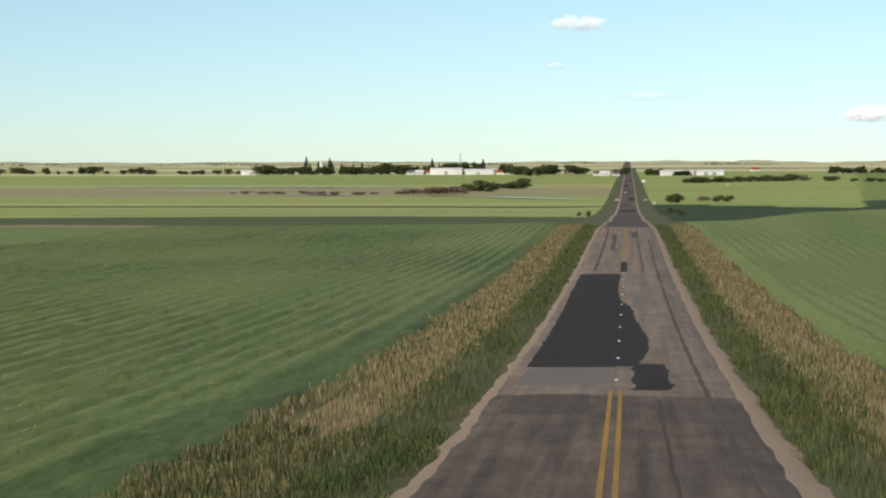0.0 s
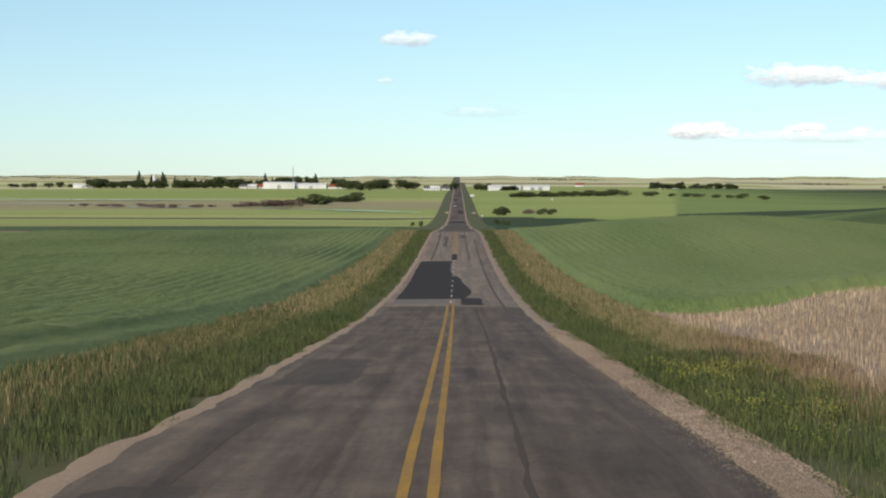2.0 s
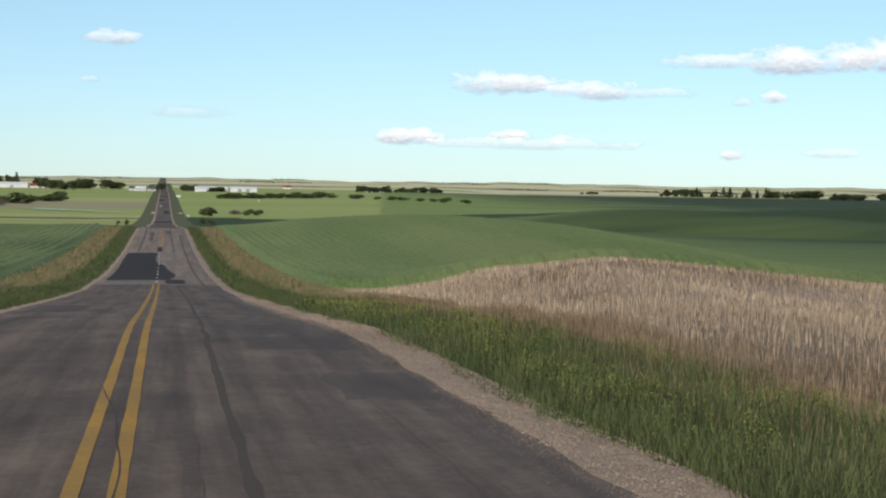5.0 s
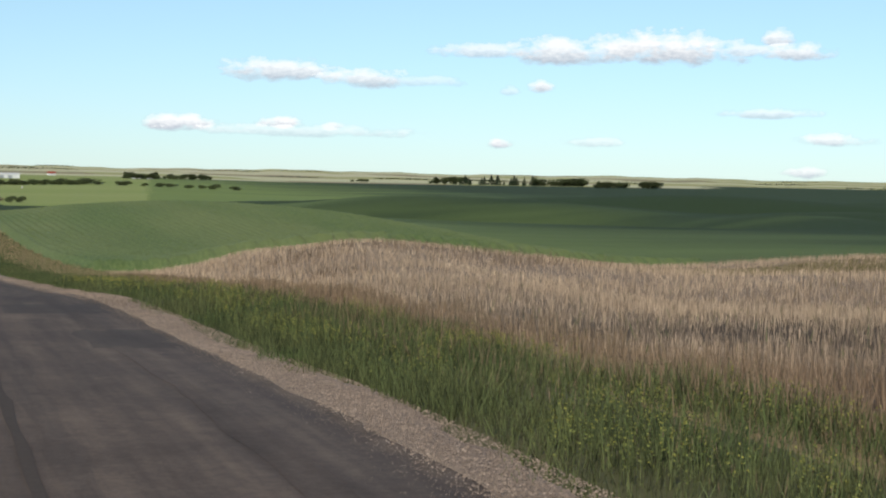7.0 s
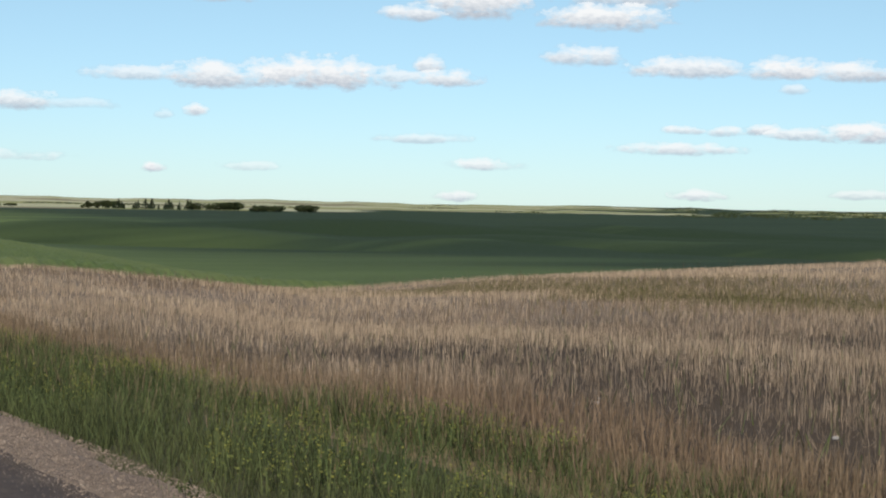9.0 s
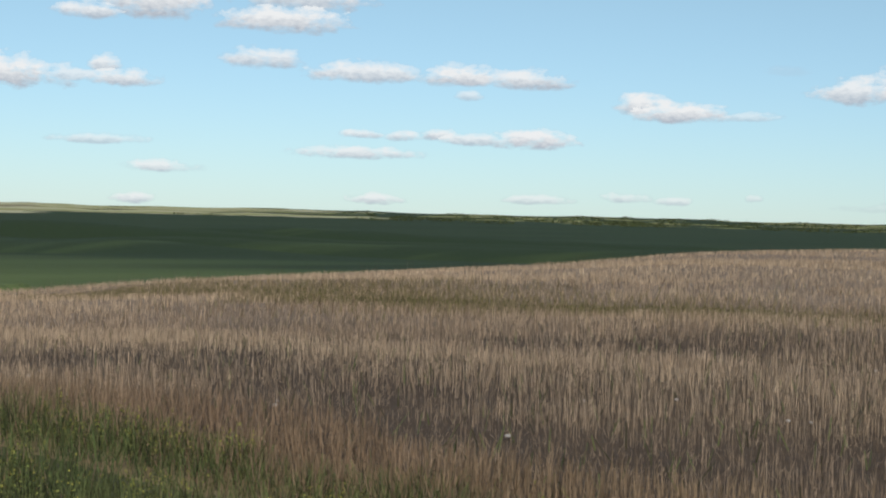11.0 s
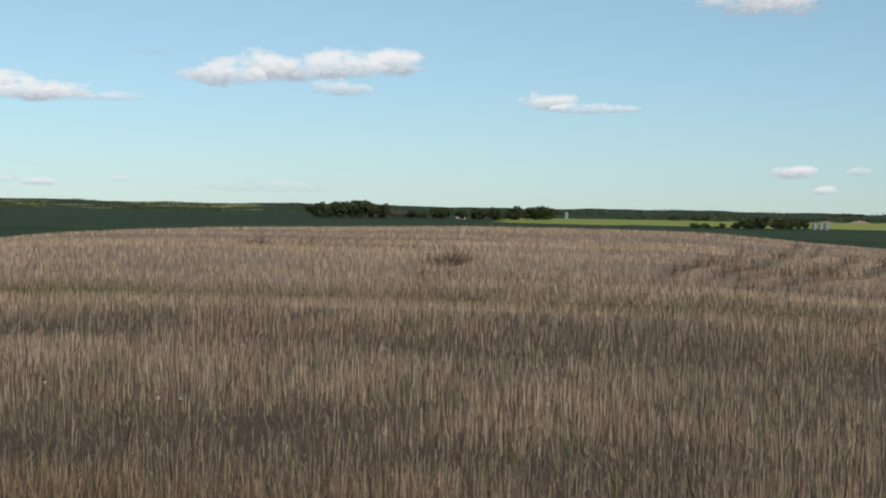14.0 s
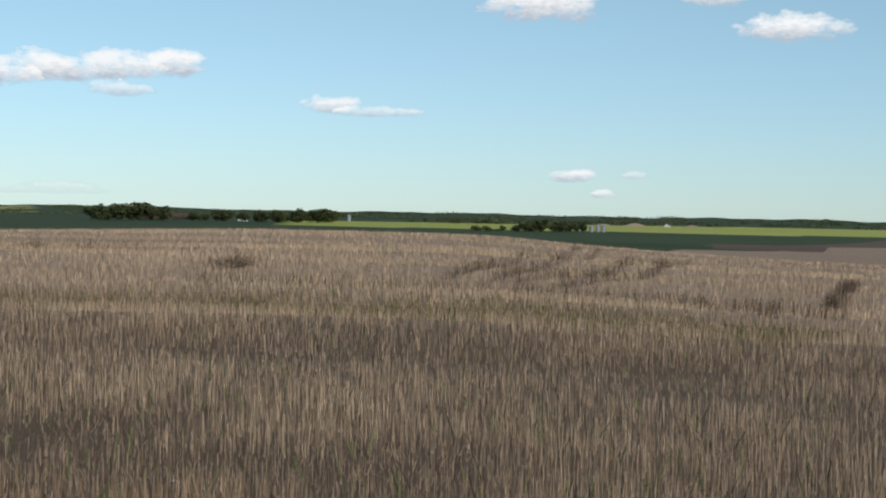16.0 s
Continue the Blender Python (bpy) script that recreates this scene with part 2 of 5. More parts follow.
SEAM = mat("crack_sealant", (0.06, 0.045, 0.035), (0.085, 0.066, 0.052), 1, fine=15, rough=0.95, bump=0.1)
TAB = mat("white_tab", (0.75, 0.73, 0.7), (0.6, 0.58, 0.55), 1, fine=20, bump=0)
STRAW = mat("straw", (0.53, 0.41, 0.28), (0.26, 0.19, 0.128), 1, c=(0.24, 0.172, 0.12), fine=3, far=0.05, bump=0, vary=0.7, stretch=(1, 0.16, 1))
STRAW_PALE = mat("pale_straw", (0.60, 0.46, 0.31), (0.33, 0.245, 0.165), 1, c=(0.30, 0.22, 0.15), fine=3, far=0.05, bump=0, vary=0.6, stretch=(1, 0.16, 1))
WEED = mat("olive_weeds", (0.15, 0.13, 0.055), (0.085, 0.085, 0.032), 1, c=(0.19, 0.145, 0.075), fine=2, far=0.25, bump=0, vary=0.5)
HAY = mat("dry_grass", (0.265, 0.182, 0.118), (0.158, 0.11, 0.07), 1, c=(0.215, 0.16, 0.092), fine=2, far=0.06, bump=0, vary=0.5)
RIPE = mat("ripe_golden_grass", (0.38, 0.28, 0.165), (0.25, 0.185, 0.105), 1, c=(0.31, 0.25, 0.13), fine=2, far=0.06, bump=0, vary=0.5)
GRASS = mat("green_grass", (0.082, 0.112, 0.038), (0.032, 0.052, 0.017), 1, c=(0.125, 0.125, 0.05), fine=2, far=0.25, bump=0, vary=0.8)
LUSH = mat("broad_green_leaves", (0.15, 0.17, 0.042), (0.07, 0.10, 0.027), 1, c=(0.21, 0.20, 0.055), fine=3, far=0.3, bump=0, vary=0.6)
# crop band darkened in colour where a cloud's shadow lies
SHADE_CROP = mat("cloud_shade_band_crop", (0.075, 0.10, 0.032), (0.052, 0.075, 0.023), 0.3, c=(0.095, 0.115, 0.04), fine=3, far=0.01, stretch=(0.25, 1, 1))
BLOOM = mat("yellow_green_bloom", (0.35, 0.315, 0.07), (0.23, 0.235, 0.055), 1, fine=3, bump=0, vary=0.3)
CEREAL = mat("green_cereal", (0.16, 0.205, 0.07), (0.10, 0.142, 0.044), 0.5, c=(0.185, 0.215, 0.085), fine=2, far=0.03, bump=0, vary=0.3)
LEAF = mat("leaves", (0.055, 0.075, 0.028), (0.08, 0.095, 0.036), 0.5, fine=2, bump=0, vary=0.4)
NEEDLE = mat("needles", (0.026, 0.045, 0.02), (0.036, 0.055, 0.025), 0.5, fine=2, bump=0, vary=0.35)
WILLOW = mat("bare_pink_twigs", (0.20, 0.135, 0.11), (0.15, 0.11, 0.085), 0.5, fine=2, bump=0, vary=0.3)
BARK = mat("bark", (0.10, 0.08, 0.06), (0.06, 0.05, 0.04), 1, fine=6)
WHITE = mat("white_metal_cladding", (0.80, 0.80, 0.78), (0.74, 0.74, 0.73), 0.2, fine=2, rough=0.5, bump=0.02, stretch=(6, 6, 0.2))
GREY = mat("galvanised_steel", (0.45, 0.46, 0.47), (0.36, 0.37, 0.38), 0.3, fine=2, rough=0.4, bump=0.02, metal=0.5)
RED = mat("red_roofing", (0.36, 0.075, 0.04), (0.28, 0.06, 0.035), 0.3, fine=2, bump=0.05)
SHINGLE = mat("grey_shingles", (0.16, 0.15, 0.14), (0.11, 0.10, 0.10), 0.5, fine=3)
GLASS = mat("dark_window_glass", (0.02, 0.025, 0.03), (0.03, 0.035, 0.04), 0.3, rough=0.1, bump=0)
TYRE = mat("tyre", (0.02, 0.02, 0.02), (0.03, 0.03, 0.03), 1, rough=0.9)
SILVER = mat("silver_car_paint", (0.55, 0.55, 0.56), (0.5, 0.5, 0.52), 0.3, rough=0.3, bump=0, metal=0.3)
STONE = mat("field_stone", (0.55, 0.52, 0.48), (0.42, 0.40, 0.37), 2, fine=4)
CLAY = mat("bare_earth", (0.42, 0.34, 0.24), (0.34, 0.27, 0.18), 0.3, fine=3)
PEBBLE = mat("crushed_stone", (0.46, 0.35, 0.255), (0.24, 0.182, 0.135), 1, fine=6, bump=0, vary=0.45)
CEREAL_TOP = mat("cereal_canopy", (0.155, 0.205, 0.066), (0.082, 0.125, 0.036), 0.5, c=(0.185, 0.215, 0.08), fine=5, far=0.02, stretch=(2, 0.3, 1))
TWIG = mat("dead_weed", (0.19, 0.135, 0.088), (0.11, 0.08, 0.054), 1, fine=3, bump=0, vary=0.4)
CANOLA = mat("yellow_green_field", (0.31, 0.35, 0.07), (0.25, 0.29, 0.06), 0.2, c=(0.34, 0.36, 0.09), fine=2, far=0.01, stretch=(0.3, 1, 1))
MEADOW = mat("bright_meadow", (0.27, 0.33, 0.085), (0.20, 0.26, 0.062), 0.3, c=(0.32, 0.34, 0.12), fine=2, far=0.012, stretch=(0.3, 1, 1))

PLOUGHED = mat("ploughed_soil", (0.12, 0.083, 0.058), (0.085, 0.06, 0.042), 0.4, c=(0.10, 0.07, 0.048), fine=3, stretch=(0.3, 1, 1))


def asphalt(name, dark, mid, light):
    """Worn asphalt: stone grain, blotches, and long streaks where tyres run."""
    m = bpy.data.materials.new(name)
    m.use_nodes = True
    n, l = m.node_tree.nodes, m.node_tree.links
    p = n["Principled BSDF"]
    p.inputs["Roughness"].default_value, p.inputs["Specular IOR Level"].default_value = 0.8, 0.2
    geo = n.new("ShaderNodeNewGeometry")
    fields = []
    for stretch, scale, detail in (((1, 1, 1), 55.0, 3.0), ((1, 0.6, 1), 0.7, 6.0), ((1, 0.02, 1), 2.2, 4.0), ((1, 1, 1), 9.0, 5.0)):
        v, t = n.new("ShaderNodeVectorMath"), n.new("ShaderNodeTexNoise")
        v.operation = "MULTIPLY"
        v.inputs[1].default_value = stretch
        l.new(geo.outputs["Position"], v.inputs[0])
        l.new(v.outputs[0], t.inputs["Vector"])
        t.inputs["Scale"].default_value, t.inputs["Detail"].default_value, t.inputs["Roughness"].default_value = scale, detail, 0.65
        fields.append(t.outputs[0])
    total = None
    for f, w in zip(fields, (0.55, 0.9, 1.0, 0.45)):
        a = n.new("ShaderNodeMath")
        a.operation = "MULTIPLY_ADD"
        a.inputs[1].default_value = w
        l.new(f, a.inputs[0])
        if total is None:
            a.inputs[2].default_value = -0.95
        else:
            l.new(total, a.inputs[2])
        total = a.outputs[0]
    ramp = n.new("ShaderNodeValToRGB")
    e = ramp.color_ramp.elements
    e[0].position, e[0].color = 0.2, (*dark, 1)
    e[1].position, e[1].color = 0.82, (*light, 1)
    k = e.new(0.5)
    k.color = (*mid, 1)
    l.new(total, ramp.inputs[0])
    l.new(ramp.outputs[0], p.inputs["Base Color"])
    b = n.new("ShaderNodeBump")
    b.inputs["Strength"].default_value, b.inputs["Distance"].default_value = 0.25, 0.01
    l.new(fields[0], b.inputs["Height"])
    l.new(b.outputs[0], p.inputs["Normal"])
    return m


def stubble_ground():
    """Dark bare soil that turns to pale straw litter farther out on the field."""
    m = mat("stubble_soil", (0.105, 0.07, 0.040), (0.052, 0.036, 0.022), 1, c=(0.13, 0.09, 0.052), fine=5)
    n, l = m.node_tree.nodes, m.node_tree.links
    p = n["Principled BSDF"]
    soil = p.inputs["Base Color"].links[0].from_socket
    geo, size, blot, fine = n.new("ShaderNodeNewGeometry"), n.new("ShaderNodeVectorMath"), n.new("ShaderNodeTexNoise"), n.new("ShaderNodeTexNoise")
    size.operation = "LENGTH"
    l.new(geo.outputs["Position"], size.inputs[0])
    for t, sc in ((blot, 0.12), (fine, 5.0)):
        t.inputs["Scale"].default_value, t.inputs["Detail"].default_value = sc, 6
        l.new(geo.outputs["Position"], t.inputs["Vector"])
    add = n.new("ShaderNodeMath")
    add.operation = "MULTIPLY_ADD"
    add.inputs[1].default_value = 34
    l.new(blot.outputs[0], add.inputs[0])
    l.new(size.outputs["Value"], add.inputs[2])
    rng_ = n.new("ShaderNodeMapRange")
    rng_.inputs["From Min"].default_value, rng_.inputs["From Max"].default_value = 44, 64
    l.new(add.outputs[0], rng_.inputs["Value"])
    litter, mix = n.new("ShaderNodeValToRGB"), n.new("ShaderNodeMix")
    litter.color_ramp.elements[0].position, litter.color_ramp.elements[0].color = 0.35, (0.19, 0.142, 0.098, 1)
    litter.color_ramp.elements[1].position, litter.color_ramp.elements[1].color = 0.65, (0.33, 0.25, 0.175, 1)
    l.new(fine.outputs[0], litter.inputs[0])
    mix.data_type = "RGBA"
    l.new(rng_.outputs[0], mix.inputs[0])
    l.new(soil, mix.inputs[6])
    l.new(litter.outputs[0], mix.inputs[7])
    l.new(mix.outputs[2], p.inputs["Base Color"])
    return m


def cloud_shaded_field(name, pale, shaded_green, x0, x1):
    """A green crop, pale near the road; shade is painted in long uneven bands farther off to the east."""
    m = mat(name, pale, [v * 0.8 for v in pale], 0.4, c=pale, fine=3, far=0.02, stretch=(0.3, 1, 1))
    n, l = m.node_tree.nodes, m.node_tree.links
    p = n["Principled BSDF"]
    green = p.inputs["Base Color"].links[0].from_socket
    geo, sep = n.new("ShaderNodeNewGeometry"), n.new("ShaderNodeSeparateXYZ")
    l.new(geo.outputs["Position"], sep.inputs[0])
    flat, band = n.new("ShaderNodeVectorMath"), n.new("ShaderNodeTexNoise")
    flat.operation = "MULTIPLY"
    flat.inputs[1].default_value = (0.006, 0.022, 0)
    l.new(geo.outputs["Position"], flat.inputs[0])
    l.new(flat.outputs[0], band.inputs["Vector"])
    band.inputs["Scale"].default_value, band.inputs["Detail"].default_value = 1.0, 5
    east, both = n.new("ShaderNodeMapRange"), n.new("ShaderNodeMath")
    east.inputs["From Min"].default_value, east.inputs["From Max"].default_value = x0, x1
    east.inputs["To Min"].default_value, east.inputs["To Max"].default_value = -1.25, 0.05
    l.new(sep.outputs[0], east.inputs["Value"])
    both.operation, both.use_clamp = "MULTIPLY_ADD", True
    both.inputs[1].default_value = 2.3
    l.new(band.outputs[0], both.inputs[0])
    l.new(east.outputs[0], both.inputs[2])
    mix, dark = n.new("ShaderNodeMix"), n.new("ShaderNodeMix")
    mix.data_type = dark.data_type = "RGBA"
    dark.inputs[6].default_value, dark.inputs[7].default_value = (*shaded_green, 1), (*[v * 0.72 for v in shaded_green], 1)
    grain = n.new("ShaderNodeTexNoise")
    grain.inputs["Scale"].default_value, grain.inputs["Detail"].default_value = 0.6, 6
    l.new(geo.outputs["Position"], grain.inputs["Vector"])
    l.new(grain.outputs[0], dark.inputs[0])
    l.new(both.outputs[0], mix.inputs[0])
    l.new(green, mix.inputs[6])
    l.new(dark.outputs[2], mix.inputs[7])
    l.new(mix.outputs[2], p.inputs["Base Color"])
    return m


# cloud shade painted into both fields, stronger to the east
CROP_MID = cloud_shaded_field("cloud_shaded_crop", (0.145, 0.195, 0.056), (0.034, 0.058, 0.017), 20, 190)
FIELD_FAR = cloud_shaded_field("cloud_shaded_far_crop", (0.19, 0.25, 0.062), (0.034, 0.056, 0.016), 220, 620)
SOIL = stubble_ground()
ASPHALT = asphalt("worn_asphalt", (0.058, 0.043, 0.033), (0.106, 0.078, 0.059), (0.188, 0.139, 0.102))
DARK = asphalt("dark_worn_asphalt", (0.05, 0.039, 0.032), (0.078, 0.06, 0.047), (0.11, 0.084, 0.064))
WORN = asphalt("tyre_polished_asphalt", (0.052, 0.039, 0.030), (0.093, 0.069, 0.053), (0.16, 0.119, 0.089))
BLEACHED = asphalt("bleached_asphalt", (0.12, 0.090, 0.068), (0.19, 0.145, 0.11), (0.28, 0.22, 0.165))

# ---------------------------------------------------------------- the lie of the land
EYE_Z = 1.95


def smooth(a, b, v):
    k = np.clip((np.asarray(v, float) - a) / (b - a), 0, 1)
    return k * k * (3 - 2 * k)


def curve(px, py, v):
    """A smooth curve through (px, py) that does not overshoot."""
    px, py = np.asarray(px, float), np.asarray(py, float)
    h, d = np.diff(px), np.diff(py) / np.diff(px)
    m = np.zeros(len(px))
    m[1:-1] = np.where(d[1:] * d[:-1] > 0, 2 * d[1:] * d[:-1] / (d[1:] + d[:-1] + 1e-12), 0)
    m[0], m[-1] = d[0], d[-1]
    v = np.clip(v, px[0], px[-1])
    i = np.clip(np.searchsorted(px, v, side="right") - 1, 0, len(px) - 2)
    s = (v - px[i]) / h[i]
    return (py[i] * (1 + 2 * s) * (1 - s) ** 2 + m[i] * h[i] * s * (1 - s) ** 2
            + py[i + 1] * s * s * (3 - 2 * s) + m[i + 1] * h[i] * s * s * (s - 1))


FALL_R = (0, 12, 22, 32, 48, 75, 100, 150, 200, 280, 330, 400, 510, 660, 1000, 1360, 1740, 2340, 3090, 3600, 4200, 4600, 4950)
FALL_Z = (-1.92, -2.0, -2.3, -2.6, -3.5, -5.0, -6.2, -7.6, -8.15, -8.4, -9.7, -11.5, -13.4, -14.0, -17, -19, -18, -15.5, -14.8,
          -10.5, -4.5, -1.0, 1.5)
ROAD_R = (0, 12, 22, 32, 48, 75, 100, 150, 200, 280, 330, 400, 440, 500, 625, 850, 1087, 1460, 1930, 2700, 3700, 4400, 4950)
CREST_A = (8, 12.4, 14.9, 19.8, 25.2, 32.3, 38, 44.2, 50.5, 58, 64, 70, 75.7, 84, 100, 140, 180)
CREST_E = (-2.95, -2.67, -2.40, -2.78, -3.13, -2.55, -2.12, -1.66, -1.05, -0.8, -0.68, -0.72, -1.1, -1.5, -1.7, -1.8, -1.8)
HILLS = ((42, 268, 2.3, 26, 60), (75, 330, 1.0, 40, 50), (-60, 250, -0.9, 40, 60), (120, 420, 1.5, 60, 60), (260, 520, 2.0, 90, 80),
         (-30, 150, 0.5, 25, 30), (420, 640, 2.5, 140, 120), (45, 150, -0.6, 30, 40), (120, 325, -1.8, 60, 26), (170, 395, 1.9, 90, 30), (230, 470, -2.0, 130, 34),
         (260, 600, 2.4, 220, 46), (200, 760, -1.5, 300, 60))


def lie(x, y):
    """Height of the bare ground at x, y."""
    x, y = np.broadcast_arrays(np.asarray(x, float), np.asarray(y, float))
    ahead = np.maximum(y, 0)
    r = np.hypot(x, y)
    az = np.degrees(np.arctan2(x, y))
    road_z = curve(ROAD_R, FALL_Z, ahead) - 0.004 * np.maximum(-y, 0)
    span = np.hypot(x * 0.95, ahead)
    east = smooth(6, 13, az)
    open_z = curve(ROAD_R, FALL_Z, span) * (1 - east) + curve(FALL_R, FALL_Z, span) * east - 0.004 * np.maximum(-y, 0)
    for hx, hy, hh, wx, wy in HILLS:
        open_z = open_z + hh * np.exp(-((x - hx) / wx) ** 2 - ((y - hy) / wy) ** 2)
    # long swells in the green field behind the hill top
    swell = smooth(290, 350, r) * (1 - smooth(720, 950, r)) * smooth(9, 16, az)
    open_z = open_z + swell * 3.6 * np.sin((r - 350 + (az - 20) * 5 + 16 * np.sin(az * 0.21)) * 2 * math.pi / 150)
    # rolling ground far out, up to the skyline
    far = smooth(3000, 4300, r)
    open_z = open_z + far * (1.8 * np.sin(az * 0.55 + 1.0) + 1.4 * np.sin(az * 1.7) + 0.9 * np.sin(az * 4.3 + 2)) \
        + smooth(500, 900, r) * (1 - far) * (0.5 * np.sin(x * 0.006 + 1) + 0.5 * np.sin(y * 0.004 + x * 0.002))
    # the hill top with the stubble field, to the right of the road
    rc = np.minimum(84 / np.maximum(np.cos(np.radians(np.minimum(az, 80))), 0.2), 165)
    rc = np.where(az > 0, rc, 84)
    zc = rc * np.tan(np.radians(curve(CREST_A, CREST_E, np.maximum(az, 8))))
    k = np.clip(r / rc, 0, 1)
    top = -1.95 + (zc + 1.95) * (0.55 * k * k + 0.45 * k)
    top = top + 0.22 * np.sin(r * 0.085 + x * 0.03) * smooth(15, 40, r) * smooth(1.0, 0.8, k)
    top = top + 0.11 * np.sin(x * 0.47 + 0.04 * y + np.sin(y * 0.09)) * smooth(13, 24, r) * smooth(1.0, 0.85, k)
    beyond = np.maximum(r - rc, 0)
    top = top - beyond * 0.05
    w = smooth(0, 130, beyond)
    dome = top * (1 - w) + open_z * w
    side = smooth(6, 11.5, az) * np.where(x > 0, 1, 0)
    z = dome * side + open_z * (1 - side)
    near = smooth(7, 16 + 0.03 * np.abs(y), np.abs(x))
    z = road_z * (1 - near) + z * near
    return z + EYE_Z

# ---------------------------------------------------------------- ground and road
def obj(name, verts, faces, mats, face_mat=None, flat=False):
    me = bpy.data.meshes.new(name)
    me.from_pydata([tuple(v) for v in verts], [], [tuple(f) for f in faces])
    for m in (mats if isinstance(mats, (list, tuple)) else [mats]):
        me.materials.append(m)
    if face_mat is not None:
        me.polygons.foreach_set("material_index", np.asarray(face_mat, np.int32))
    if not flat:
        me.polygons.foreach_set("use_smooth", np.ones(len(me.polygons), bool))
    me.update()
    return new(name, me)


def block(sx, sy, sz, x=0.0, y=0.0, z=0.0):
    """A box standing on z, middle at x, y: its corners and faces."""
    v = [(x + a * sx / 2, y + b * sy / 2, z + c * sz) for c in (0, 1) for a, b in ((-1, -1), (1, -1), (1, 1), (-1, 1))]
    return v, [(3, 2, 1, 0), (4, 5, 6, 7), (0, 1, 5, 4), (1, 2, 6, 5), (2, 3, 7, 6), (3, 0, 4, 7)]


def steps(limits):
    """Grid lines: (start, spacing) pairs up to the last start."""
    out = []
    for (a, s), (b, _) in zip(limits, limits[1:]):
        out.append(np.arange(a, b - s * 0.3, s))
    return np.concatenate(out + [[limits[-1][0]]])


HALF = 3.75          # half the width of the asphalt
XP = steps(((0, 3.9), (3.9, 0.9), (6.6, 0.5), (8.6, 0.8), (11, 1.0), (24, 1.5), (60, 3), (150, 8), (400, 25), (1000, 60), (2500, 125), (4980, 0)))
GX = np.concatenate([-XP[:0:-1], XP])
YP = steps(((0, 1.0), (40, 1.5), (130, 2.5), (400, 6), (800, 14), (2000, 35), (4000, 70), (4970, 0)))
YN = steps(((0, 3), (60, 12), (300, 60), (1500, 300), (4970, 0)))
GY = np.concatenate([-YN[:0:-1], YP])


def zone(x, y):
    """Which cover lies at x, y: an index into COVERS."""
    ax = abs(x)
    if y < 320 and ax < 6.6:
        return 1
    if y < 320 and ax < 8.6:
        return 2
    if ax < 11 and (110 < y < 2900 or x < 0):
        return 1
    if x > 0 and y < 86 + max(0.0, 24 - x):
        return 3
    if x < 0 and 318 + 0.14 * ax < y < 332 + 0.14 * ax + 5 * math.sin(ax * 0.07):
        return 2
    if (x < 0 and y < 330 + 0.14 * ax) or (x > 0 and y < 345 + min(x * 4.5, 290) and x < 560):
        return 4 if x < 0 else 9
    if x < 0 and 592 < y < 612 and ax < 190 + 40 * math.sin(ax * 0.05):
        return 2
    r = math.hypot(x, y)
    if 0 < x < 0.13 * y and y < 2000:
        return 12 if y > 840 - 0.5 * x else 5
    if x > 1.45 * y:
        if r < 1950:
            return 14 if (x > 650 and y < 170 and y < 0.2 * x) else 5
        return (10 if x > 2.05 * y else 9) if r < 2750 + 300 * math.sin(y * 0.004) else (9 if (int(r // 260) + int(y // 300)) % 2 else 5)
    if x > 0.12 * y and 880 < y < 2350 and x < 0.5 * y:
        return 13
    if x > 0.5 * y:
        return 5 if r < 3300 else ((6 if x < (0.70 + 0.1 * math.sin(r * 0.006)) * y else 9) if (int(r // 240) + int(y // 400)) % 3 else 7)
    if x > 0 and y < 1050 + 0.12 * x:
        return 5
    if x > 0 and y < 2350:
        return 9 if x > 0.44 * y else (12 if x < 0.36 * y else 4)
    if x > 0:
        return 6 if (int(y // 290) + int(x // 520)) % 3 else (7 if int(x // 260) % 2 else 8)
    if y < 500 + 0.1 * ax + 12 * math.sin(ax * 0.02):
        return 15
    if y < 720 + 0.1 * ax:
        return 7 if 560 < y < 590 + 8 * math.sin(ax * 0.03) else 12
    if y < 1000 - 0.1 * ax:
        return 15 if 770 < y < 800 else (7 if y < 860 else 12)
    if y < 1200:
        return 8
    if y < 1950:
        return 7 if y < 1330 else 12
    if y > 3300:
        return 8 if (int(y // 310) + int(ax // 400)) % 3 == 0 else 6
    return 6 if (int(y // 300) + int(ax // 450)) % 2 else 7


# covers 5, 9, 13 and 15 carry painted cloud shade
COVERS = [GRAVEL, TURF, DRY, SOIL, CROP, CROP_SHADED, CROP_YELLOW, PASTURE, MARSH, CROP_MID, CANOLA, DRY, MEADOW, FIELD_FAR, PLOUGHED, SHADE_CROP]
gxx, gyy = np.meshgrid(GX, GY)
gz = lie(gxx, gyy)
on_road = np.abs(gxx) < 3.95
gz = np.where(on_road, gz - 0.10, gz - 0.03)
verts = np.stack([gxx.ravel(), gyy.ravel(), gz.ravel()], 1)
NX, NY = len(GX), len(GY)
ii, jj = np.meshgrid(np.arange(NX - 1), np.arange(NY - 1))
k = (jj * NX + ii).ravel()
faces = np.stack([k, k + 1, k + NX + 1, k + NX], 1).tolist()
cx, cy = ((GX[1:] + GX[:-1]) / 2), ((GY[1:] + GY[:-1]) / 2)
fm = [zone(cx[i], cy[j]) for j in range(NY - 1) for i in range(NX - 1)]
ground = obj("ground", verts, faces, COVERS, fm)
tagged(ground, "rolling prairie farmland with stubble, crops and grass verges", "ground", kind="structure")

RY = GY[(GY > -400) & (GY < 4700)]
across = (-HALF - 0.05, -HALF, -1.9, 0, 1.9, HALF, HALF + 0.05)


def crown(x, y):
    """Height of the road's surface."""
    return lie(np.zeros_like(np.asarray(y, float)), y) + 0.05 - 0.012 * np.abs(x)


